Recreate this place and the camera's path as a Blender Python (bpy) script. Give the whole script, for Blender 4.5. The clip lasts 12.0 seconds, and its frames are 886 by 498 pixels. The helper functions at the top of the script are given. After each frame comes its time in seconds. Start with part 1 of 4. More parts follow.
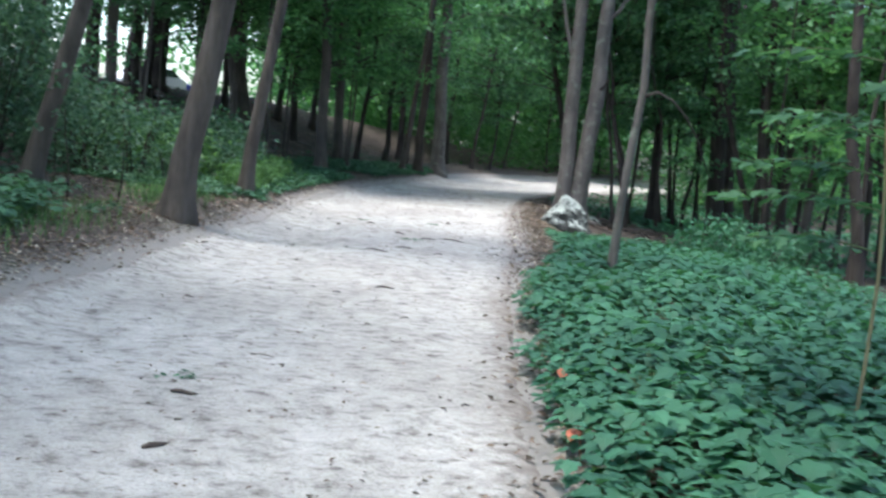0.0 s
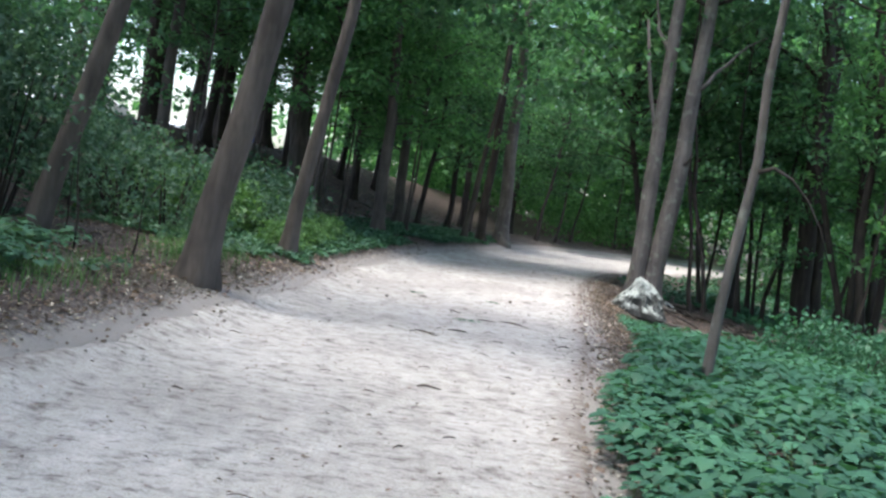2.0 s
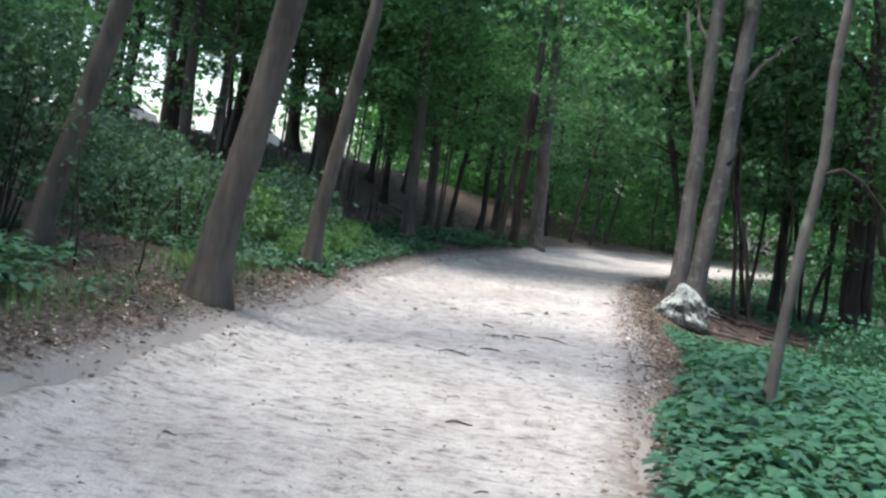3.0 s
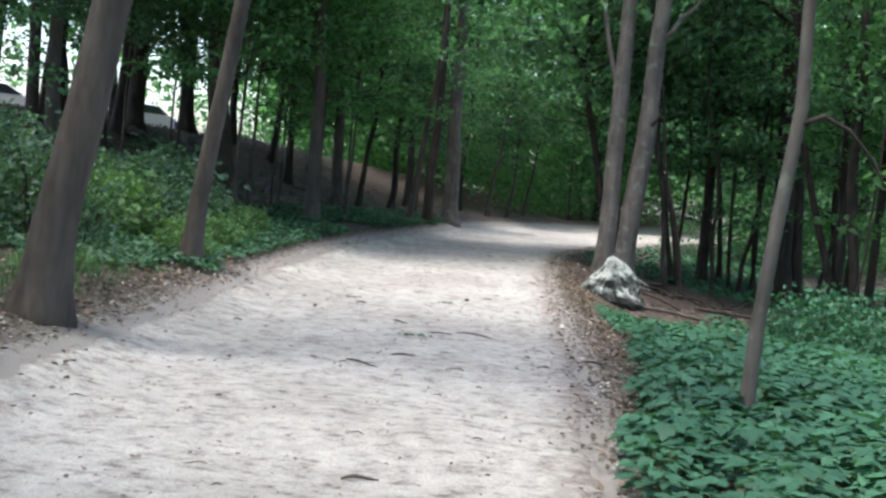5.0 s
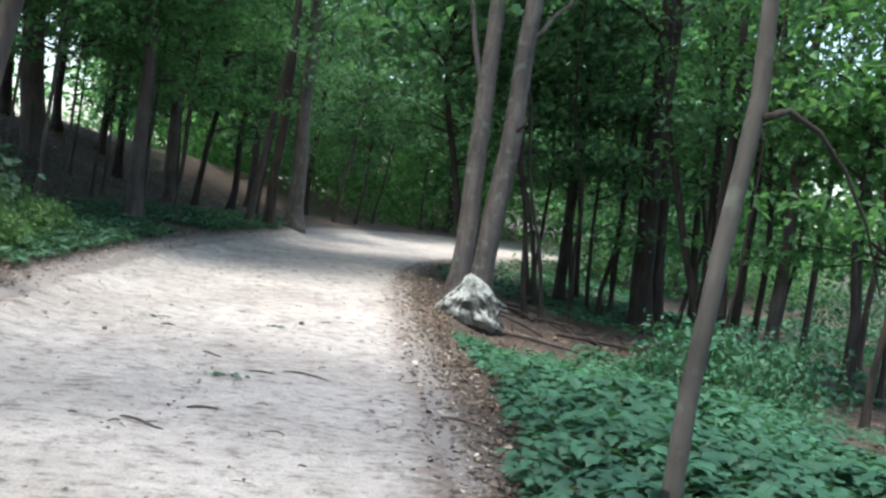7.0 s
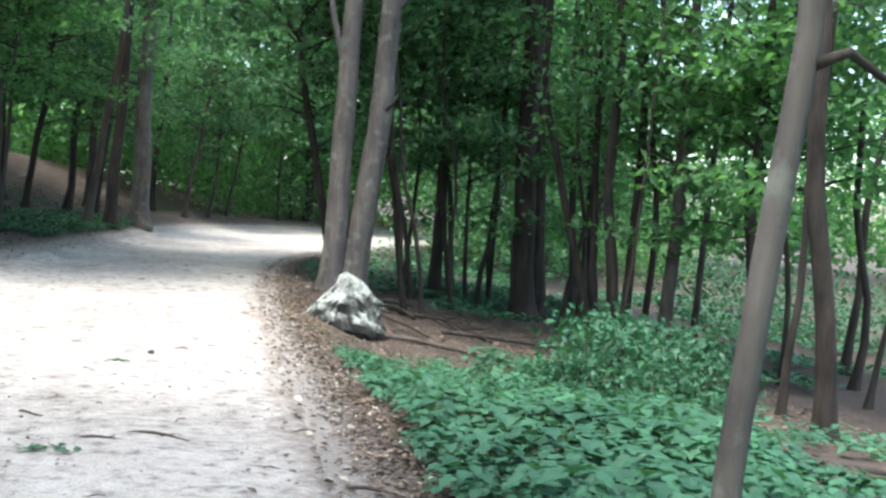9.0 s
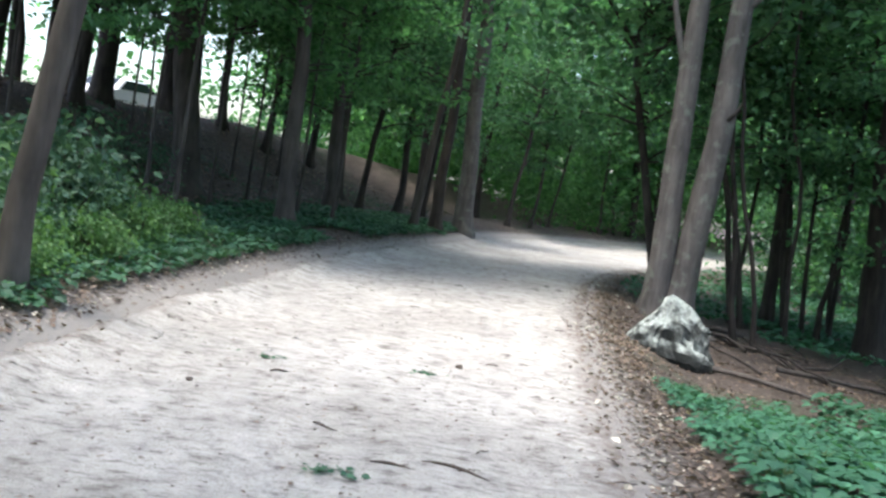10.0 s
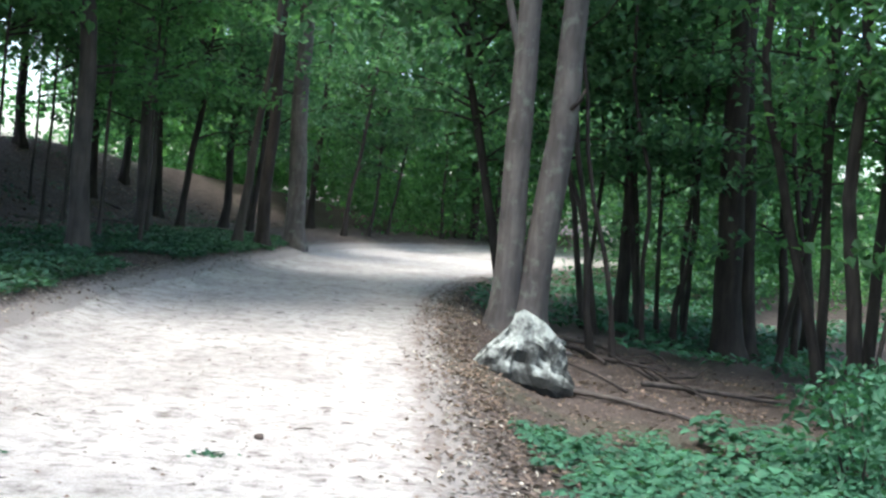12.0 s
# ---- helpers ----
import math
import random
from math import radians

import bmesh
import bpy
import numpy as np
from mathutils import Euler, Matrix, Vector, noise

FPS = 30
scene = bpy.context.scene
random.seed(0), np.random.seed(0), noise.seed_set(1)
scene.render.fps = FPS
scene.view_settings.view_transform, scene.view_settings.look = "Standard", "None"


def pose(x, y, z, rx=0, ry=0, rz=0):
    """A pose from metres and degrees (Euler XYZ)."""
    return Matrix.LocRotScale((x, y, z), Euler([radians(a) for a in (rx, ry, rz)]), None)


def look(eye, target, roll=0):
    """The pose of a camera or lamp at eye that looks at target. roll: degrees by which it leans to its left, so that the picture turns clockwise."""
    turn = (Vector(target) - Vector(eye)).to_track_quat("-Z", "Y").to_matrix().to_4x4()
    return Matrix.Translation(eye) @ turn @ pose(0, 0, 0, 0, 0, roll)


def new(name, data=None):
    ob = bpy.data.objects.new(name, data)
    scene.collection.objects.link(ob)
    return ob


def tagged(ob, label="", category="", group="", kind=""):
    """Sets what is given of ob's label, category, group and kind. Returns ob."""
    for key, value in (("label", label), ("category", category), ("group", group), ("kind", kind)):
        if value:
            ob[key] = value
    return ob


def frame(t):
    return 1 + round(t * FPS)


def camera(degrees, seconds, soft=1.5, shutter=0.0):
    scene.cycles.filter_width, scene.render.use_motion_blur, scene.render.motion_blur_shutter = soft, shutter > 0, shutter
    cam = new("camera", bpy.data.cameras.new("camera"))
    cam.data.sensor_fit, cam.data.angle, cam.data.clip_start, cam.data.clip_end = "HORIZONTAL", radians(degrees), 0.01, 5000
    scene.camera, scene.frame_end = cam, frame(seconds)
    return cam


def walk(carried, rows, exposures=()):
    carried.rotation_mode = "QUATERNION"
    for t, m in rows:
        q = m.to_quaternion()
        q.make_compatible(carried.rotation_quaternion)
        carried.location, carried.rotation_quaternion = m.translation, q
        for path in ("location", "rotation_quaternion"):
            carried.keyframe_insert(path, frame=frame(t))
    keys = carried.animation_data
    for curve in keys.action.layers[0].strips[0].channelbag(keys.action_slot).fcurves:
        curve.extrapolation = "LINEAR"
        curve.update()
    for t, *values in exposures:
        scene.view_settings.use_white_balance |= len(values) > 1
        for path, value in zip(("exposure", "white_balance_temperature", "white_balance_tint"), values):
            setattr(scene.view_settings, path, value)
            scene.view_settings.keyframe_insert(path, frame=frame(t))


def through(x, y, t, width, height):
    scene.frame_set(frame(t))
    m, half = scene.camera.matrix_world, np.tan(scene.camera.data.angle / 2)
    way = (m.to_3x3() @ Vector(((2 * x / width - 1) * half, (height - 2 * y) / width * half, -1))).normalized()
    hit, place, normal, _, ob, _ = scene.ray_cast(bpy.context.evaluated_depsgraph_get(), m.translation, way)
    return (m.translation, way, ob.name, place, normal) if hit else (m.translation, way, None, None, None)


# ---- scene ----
cam = camera(46.0, 12.0, 2.5, 0.12)
PATH = [
    (0, (0.027, -5.499, 1.432), (-0.005, -3.509, 1.228), 4.7),
    (0.5, (0.019, -5.226, 1.461), (-0.31, -3.259, 1.307), 5.9),
    (1, (-0.018, -4.654, 1.472), (-0.187, -2.666, 1.347), 6.0),
    (1.5, (-0.007, -4.088, 1.475), (-0.12, -2.096, 1.342), 7.2),
    (2, (-0.062, -3.605, 1.437), (-0.222, -1.613, 1.346), 8.2),
    (2.5, (-0.134, -3.134, 1.49), (-0.308, -1.144, 1.407), 6.5),
    (3, (-0.127, -2.694, 1.514), (-0.35, -0.709, 1.416), 7.5),
    (3.2, (-0.137, -2.515, 1.497), (-0.356, -0.531, 1.372), 9.5),
    (4.8, (-0.201, -1.026, 1.534), (-0.284, 0.969, 1.429), 6.3),
    (5, (-0.186, -0.814, 1.511), (-0.244, 1.181, 1.385), 4.9),
    (5.5, (-0.133, -0.291, 1.529), (-0.088, 1.705, 1.415), 4.6),
    (6, (-0.142, 0.181, 1.486), (-0.109, 2.178, 1.394), 8.5),
    (6.5, (-0.157, 0.699, 1.506), (0.032, 2.687, 1.407), 7.5),
    (6.7, (-0.137, 0.965, 1.473), (0.071, 2.952, 1.39), 7.3),
    (8.3, (-0.016, 2.524, 1.603), (0.439, 4.469, 1.506), 9.5),
    (8.5, (-0.037, 2.632, 1.52), (0.505, 4.554, 1.414), 7.9),
    (9, (-0.093, 3.169, 1.541), (0.407, 5.103, 1.456), 4.8),
    (9.5, (-0.025, 3.668, 1.536), (0.295, 5.634, 1.36), 7.7),
    (10, (-0.047, 4.178, 1.492), (-0.147, 6.172, 1.369), 7.7),
    (10.5, (0.014, 4.684, 1.539), (-0.203, 6.671, 1.448), 3.9),
    (11, (0.118, 5.242, 1.552), (0.057, 7.239, 1.461), 6.6),
    (11.5, (0.149, 5.712, 1.56), (0.261, 7.707, 1.474), 6.6),
    (12, (0.214, 6.148, 1.549), (0.405, 8.137, 1.469), 4.7),
]
walk(cam, [(t, look(eye, target, roll)) for t, eye, target, roll in PATH], [(0, 1.94, 6000, 6), (1, 1.92, 6250, 8), (1.5, 1.88, 6250, 9), (2.5, 1.90, 6350, 10), (5.0, 1.80, 6400, 8), (5.5, 1.87, 6450, 8), (6.5, 1.84, 6450, 8), (9, 2.34, 6450, 6), (10.5, 1.90, 6250, 8), (12, 2.08, 6200, 7)])

# ---- world and light ----
world = bpy.data.worlds.new("sky")
scene.world = world
world.use_nodes = True
wn = world.node_tree
sky = wn.nodes.new("ShaderNodeTexSky")
sky.sky_type = "NISHITA"
sky.sun_disc = False
sky.sun_elevation, sky.sun_rotation = radians(74), radians(-125)
sky.dust_density, sky.ozone_density = 3.0, 1.0
wn.nodes["Background"].inputs["Strength"].default_value = 0.15
wn.links.new(sky.outputs[0], wn.nodes["Background"].inputs["Color"])
sun = new("sun", bpy.data.lights.new("sun", "SUN"))
sun.data.energy, sun.data.angle, sun.data.color = 1.2, radians(14), (1.0, 0.95, 0.88)
sun.matrix_world = look((-5, -3.5, 22), (0, 0, 0))

# ---- plan ----
LEFT = ((-30, 2, 5, 9, 13, 20, 27, 30, 35, 38, 41, 46, 53, 65), (-3.12, -3.18, -3.12, -3.0, -3.06, -2.84, -1.95, -1.3, -0.6, 0.3, 2.2, 6.0, 10.0, 16.0))
RIGHT = ((-30, 1, 4, 8, 14, 17.5, 23.5, 27, 30.6, 36, 43, 51, 65), (0.5, 0.55, 0.6, 0.88, 1.06, 1.22, 1.8, 2.5, 3.7, 6.2, 10.5, 14.0, 20.0))


def left_edge(y):
    return float(np.interp(y, *LEFT))


def right_edge(y):
    return float(np.interp(y, *RIGHT))


def step(a, b, v):
    """Smooth step from 0 at a to 1 at b."""
    s = min(1.0, max(0.0, (v - a) / (b - a)))
    return s * s * (3 - 2 * s)


def ground_z(x, y):
    """Height of the ground: level under the path, a bank up to the car park on one side, a gentle fall on the other."""
    l, r = left_edge(y), right_edge(y)
    if x < l + 0.9:
        d = l - x
        crest = float(np.interp(y, (40, 43, 47, 53, 60), (1.0, 0.85, 0.66, 0.40, 0.25)))
        crest += (1 - crest) * step(-8.0, -12.0, x)
        return 0.33 * step(-0.75, 0.85, d) + 0.06 * step(0.4, 2.2, d) + 0.01 * max(0, min(d, 5)) + crest * (1.8 * step(4.5, 12, d) + 0.45 * math.exp(-(((d - 10.8) / 1.6) ** 2)))
    if x > r:
        mound = 0.24 * math.exp(-((x - 2.5) ** 2 + (y - 19.9) ** 2) / 0.8)
        return mound - 0.55 * step(0.5, 8, x - r) - 0.36 * step(0.0, 1.5, x - r) * step(9, 15, y)
    return 0.0


def rough_z(x, y):
    """Ground height with small humps off the path."""
    l, r = left_edge(y), right_edge(y)
    off = step(0.0, 1.5, max(l - x, x - r))
    return ground_z(x, y) + off * (0.10 * noise.noise((x * 0.6, y * 0.6, 3.0)) + 0.03 * noise.noise((x * 2.3, y * 2.3, 7.0)))


# ---- materials ----
def material(name, rough=0.8):
    m = bpy.data.materials.new(name)
    m.use_nodes = True
    b = m.node_tree.nodes["Principled BSDF"]
    b.inputs["Roughness"].default_value = rough
    b.inputs["Specular IOR Level"].default_value = 0.25
    return m, m.node_tree.nodes, m.node_tree.links, b


def noise_tex(nodes, links, scale, detail=6.0, coords="Object", stretch=None, rough=0.6):
    tc = nodes.new("ShaderNodeTexCoord")
    n = nodes.new("ShaderNodeTexNoise")
    n.inputs["Scale"].default_value, n.inputs["Detail"].default_value, n.inputs["Roughness"].default_value = scale, detail, rough
    src = tc.outputs[coords]
    if stretch:
        mp = nodes.new("ShaderNodeMapping")
        mp.inputs["Scale"].default_value = stretch
        links.new(src, mp.inputs["Vector"])
        src = mp.outputs[0]
    links.new(src, n.inputs["Vector"])
    return n.outputs["Fac"]


def ramp(nodes, links, fac, stops):
    r = nodes.new("ShaderNodeValToRGB")
    while len(r.color_ramp.elements) < len(stops):
        r.color_ramp.elements.new(0.5)
    for e, (p, c) in zip(r.color_ramp.elements, stops):
        e.position, e.color = p, (*c, 1)
    links.new(fac, r.inputs["Fac"])
    return r.outputs["Color"]


def mix(nodes, links, a, b, fac, mode="MIX"):
    m = nodes.new("ShaderNodeMix")
    m.data_type, m.blend_type = "RGBA", mode
    for sock, v in (("A", a), ("B", b), ("Factor", fac)):
        i = [s for s in m.inputs if s.name == sock and (s.type == "RGBA" if sock != "Factor" else s.type == "VALUE")][0]
        if isinstance(v, (int, float)):
            i.default_value = v
        elif isinstance(v, tuple):
            i.default_value = (*v, 1)
        else:
            links.new(v, i)
    return [s for s in m.outputs if s.type == "RGBA"][0]


def bump(nodes, links, b, fac, strength, dist):
    n = nodes.new("ShaderNodeBump")
    n.inputs["Strength"].default_value, n.inputs["Distance"].default_value = strength, dist
    links.new(fac, n.inputs["Height"])
    links.new(n.outputs[0], b.inputs["Normal"])


def leaf_material(name, dark, light, through=0.35):
    m, nd, ln, b = material(name, 0.5)
    geo = nd.new("ShaderNodeNewGeometry")
    col = ramp(nd, ln, geo.outputs["Random Per Island"], ((0.0, dark), (0.75, light), (1.0, tuple(min(1, c * 1.35) for c in light))))
    patch = noise_tex(nd, ln, 1.2, 2.0)
    col = mix(nd, ln, col, ramp(nd, ln, patch, ((0.3, (0.55, 0.6, 0.6)), (0.7, (1.15, 1.1, 1.0)))), 1.0, "MULTIPLY")
    ln.new(col, b.inputs["Base Color"])
    tr = nd.new("ShaderNodeBsdfTranslucent")
    ln.new(mix(nd, ln, col, (1.25, 1.35, 0.7), 1.0, "MULTIPLY"), tr.inputs["Color"])
    mx = nd.new("ShaderNodeMixShader")
    mx.inputs[0].default_value = through
    ln.new(b.outputs[0], mx.inputs[1])
    ln.new(tr.outputs[0], mx.inputs[2])
    ln.new(mx.outputs[0], nd["Material Output"].inputs["Surface"])
    return m


def bark_material(name, dark, light, lichen=0.0):
    m, nd, ln, b = material(name, 0.9)
    fine = noise_tex(nd, ln, 9.0, 8.0, stretch=(1, 1, 0.18))
    broad = noise_tex(nd, ln, 1.6, 3.0)
    col = ramp(nd, ln, fine, ((0.3, dark), (0.7, light)))
    col = mix(nd, ln, col, ramp(nd, ln, broad, ((0.35, (0.7, 0.7, 0.72)), (0.7, (1.15, 1.12, 1.08)))), 1.0, "MULTIPLY")
    if lichen:
        spots = noise_tex(nd, ln, 5.0, 5.0)
        col = mix(nd, ln, col, (0.30, 0.34, 0.27), ramp(nd, ln, spots, ((0.55, (0, 0, 0)), (0.72, (lichen, lichen, lichen)))))
    ln.new(col, b.inputs["Base Color"])
    bump(nd, ln, b, fine, 0.6, 0.02)
    return m


def gravel_material():
    m, nd, ln, b = material("packed_gravel", 0.97)
    coarse = noise_tex(nd, ln, 0.55, 3.0)
    mid = noise_tex(nd, ln, 4.2, 7.0, rough=0.72)
    grit = noise_tex(nd, ln, 60.0, 4.0, rough=0.8)
    col = ramp(nd, ln, mid, ((0.32, (0.21, 0.195, 0.178)), (0.44, (0.40, 0.385, 0.362)), (0.58, (0.465, 0.45, 0.425)), (0.75, (0.54, 0.525, 0.50))))
    col = mix(nd, ln, col, ramp(nd, ln, coarse, ((0.35, (0.82, 0.80, 0.79)), (0.65, (1.06, 1.05, 1.04)))), 1.0, "MULTIPLY")
    col = mix(nd, ln, col, ramp(nd, ln, grit, ((0.36, (0.55, 0.52, 0.5)), (0.5, (1, 1, 1)), (0.72, (1.12, 1.12, 1.12)))), 0.8, "MULTIPLY")
    marks = noise_tex(nd, ln, 10.0, 4.0, stretch=(0.8, 1.3, 1), rough=0.6)
    col = mix(nd, ln, col, ramp(nd, ln, marks, ((0.30, (0.45, 0.43, 0.42)), (0.44, (0.96, 0.96, 0.96)), (0.7, (1.06, 1.06, 1.06)))), 1.0, "MULTIPLY")
    ln.new(col, b.inputs["Base Color"])
    at = nd.new("ShaderNodeAttribute")
    at.attribute_name = "dirt"
    wear = noise_tex(nd, ln, 9.0, 5.0, rough=0.7)
    add = nd.new("ShaderNodeMath")
    add.operation = "MULTIPLY_ADD"
    add.inputs[1].default_value = 0.7
    ln.new(at.outputs["Fac"], add.inputs[0])
    ln.new(wear, add.inputs[2])
    dirty = mix(nd, ln, col, (0.15, 0.12, 0.105), ramp(nd, ln, add.outputs[0], ((0.6, (0, 0, 0)), (1.0, (0.85, 0.85, 0.85)))))
    ln.new(dirty, b.inputs["Base Color"])
    bump(nd, ln, b, mid, 0.9, 0.05)
    return m


def soil_material():
    m, nd, ln, b = material("leaf_litter_soil", 0.95)
    mid = noise_tex(nd, ln, 3.0, 8.0, rough=0.7)
    grit = noise_tex(nd, ln, 28.0, 5.0, rough=0.75)
    broad = noise_tex(nd, ln, 0.35, 3.0)
    col = ramp(nd, ln, grit, ((0.3, (0.042, 0.034, 0.029)), (0.5, (0.092, 0.076, 0.066)), (0.68, (0.168, 0.142, 0.125)), (0.8, (0.30, 0.26, 0.23))))
    col = mix(nd, ln, col, ramp(nd, ln, mid, ((0.3, (0.6, 0.57, 0.55)), (0.7, (1.15, 1.1, 1.1)))), 1.0, "MULTIPLY")
    col = mix(nd, ln, col, (0.06, 0.10, 0.045), ramp(nd, ln, broad, ((0.52, (0, 0, 0)), (0.75, (0.35, 0.35, 0.35)))))
    at = nd.new("ShaderNodeAttribute")
    at.attribute_name = "dust"
    wear = noise_tex(nd, ln, 14.0, 5.0, rough=0.7)
    add = nd.new("ShaderNodeMath")
    add.operation = "MULTIPLY_ADD"
    add.inputs[1].default_value = 0.55
    ln.new(at.outputs["Fac"], add.inputs[0])
    ln.new(wear, add.inputs[2])
    col = mix(nd, ln, col, (0.33, 0.305, 0.285), ramp(nd, ln, add.outputs[0], ((0.62, (0, 0, 0)), (0.95, (0.85, 0.85, 0.85)))))
    ln.new(col, b.inputs["Base Color"])
    bump(nd, ln, b, grit, 0.8, 0.04)
    return m


def rock_material():
    m, nd, ln, b = material("lichened_toplit_granite", 0.9)
    big = noise_tex(nd, ln, 4.6, 6.0, rough=0.62)
    fine = noise_tex(nd, ln, 26.0, 6.0, rough=0.7)
    # pale lichen by noise; height and facing paint daylight above, shade below
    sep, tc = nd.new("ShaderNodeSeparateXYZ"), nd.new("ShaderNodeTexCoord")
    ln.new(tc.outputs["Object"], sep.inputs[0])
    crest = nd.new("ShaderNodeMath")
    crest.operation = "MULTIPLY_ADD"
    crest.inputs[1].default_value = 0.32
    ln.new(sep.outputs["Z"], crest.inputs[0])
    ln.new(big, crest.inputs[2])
    # shade put into the colour: steep and underside faces darker
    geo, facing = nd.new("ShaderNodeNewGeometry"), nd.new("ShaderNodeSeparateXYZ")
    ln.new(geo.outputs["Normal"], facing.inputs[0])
    toplit = nd.new("ShaderNodeMath")
    toplit.operation = "MULTIPLY_ADD"
    toplit.inputs[1].default_value = 0.34
    ln.new(facing.outputs["Z"], toplit.inputs[0])
    ln.new(crest.outputs[0], toplit.inputs[2])
    col = ramp(nd, ln, toplit.outputs[0], ((0.58, (0.03, 0.031, 0.029)), (0.70, (0.085, 0.09, 0.085)), (0.78, (0.22, 0.235, 0.22)), (0.88, (0.44, 0.47, 0.43))))
    col = mix(nd, ln, col, ramp(nd, ln, fine, ((0.3, (0.55, 0.56, 0.55)), (0.65, (1.1, 1.1, 1.1)))), 0.9, "MULTIPLY")
    ln.new(col, b.inputs["Base Color"])
    bump(nd, ln, b, fine, 0.7, 0.03)
    return m


def plain_material(name, color, rough=0.6, metal=0.0, vary=0.25, scale=4.0):
    m, nd, ln, b = material(name, rough)
    n = noise_tex(nd, ln, scale, 5.0)
    lo, hi = tuple(c * (1 - vary) for c in color), tuple(min(1, c * (1 + vary)) for c in color)
    ln.new(ramp(nd, ln, n, ((0.3, lo), (0.7, hi))), b.inputs["Base Color"])
    b.inputs["Metallic"].default_value = metal
    return m


GRAVEL, SOIL, ROCK = gravel_material(), soil_material(), rock_material()
BARK_GREY = bark_material("smooth_grey_bark", (0.084, 0.074, 0.068), (0.18, 0.162, 0.15), 0.4)
BARK_BROWN = bark_material("brown_bark", (0.054, 0.046, 0.041), (0.122, 0.106, 0.095))
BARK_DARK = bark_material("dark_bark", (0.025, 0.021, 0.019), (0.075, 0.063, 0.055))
LEAF_TREE = leaf_material("tree_leaf", (0.047, 0.125, 0.074), (0.12, 0.25, 0.15), 0.5)
# brighter copy of the tree leaf: daylight of open foliage put into its colour
LEAF_LIT = leaf_material("sunlit_tree_leaf", (0.06, 0.16, 0.075), (0.138, 0.30, 0.155), 0.6)
LEAF_SHRUB = leaf_material("shrub_leaf", (0.04, 0.10, 0.068), (0.105, 0.19, 0.135), 0.35)
LEAF_HERB = leaf_material("herb_leaf", (0.046, 0.132, 0.082), (0.064, 0.178, 0.110), 0.3)
LEAF_WEED = leaf_material("weed_leaf", (0.065, 0.15, 0.065), (0.14, 0.26, 0.115), 0.4)
LEAF_IVY = leaf_material("ivy_leaf", (0.035, 0.10, 0.065), (0.08, 0.18, 0.11), 0.25)
LEAF_DEAD = leaf_material("dead_leaf", (0.07, 0.05, 0.04), (0.21, 0.155, 0.13), 0.1)
LEAF_PALE = leaf_material("pale_dead_leaf", (0.35, 0.30, 0.25), (0.6, 0.55, 0.5), 0.1)
STEM = plain_material("green_stem", (0.10, 0.14, 0.06), 0.7)
TWIG = plain_material("dry_twig", (0.09, 0.07, 0.06), 0.9, scale=30)
ASPHALT = plain_material("sunlit_asphalt", (0.16, 0.16, 0.165), 0.9, scale=2)


# ---- mesh helpers ----
def mesh(name, verts, faces, mat, smooth=False):
    me = bpy.data.meshes.new(name)
    me.from_pydata([tuple(v) for v in verts], [], [tuple(f) for f in faces])
    me.materials.append(mat)
    if smooth:
        me.polygons.foreach_set("use_smooth", [True] * len(me.polygons))
    me.update()
    return me


def part(name, me, parent, label=""):
    ob = new(name, me)
    ob.parent = parent
    return tagged(ob, label)


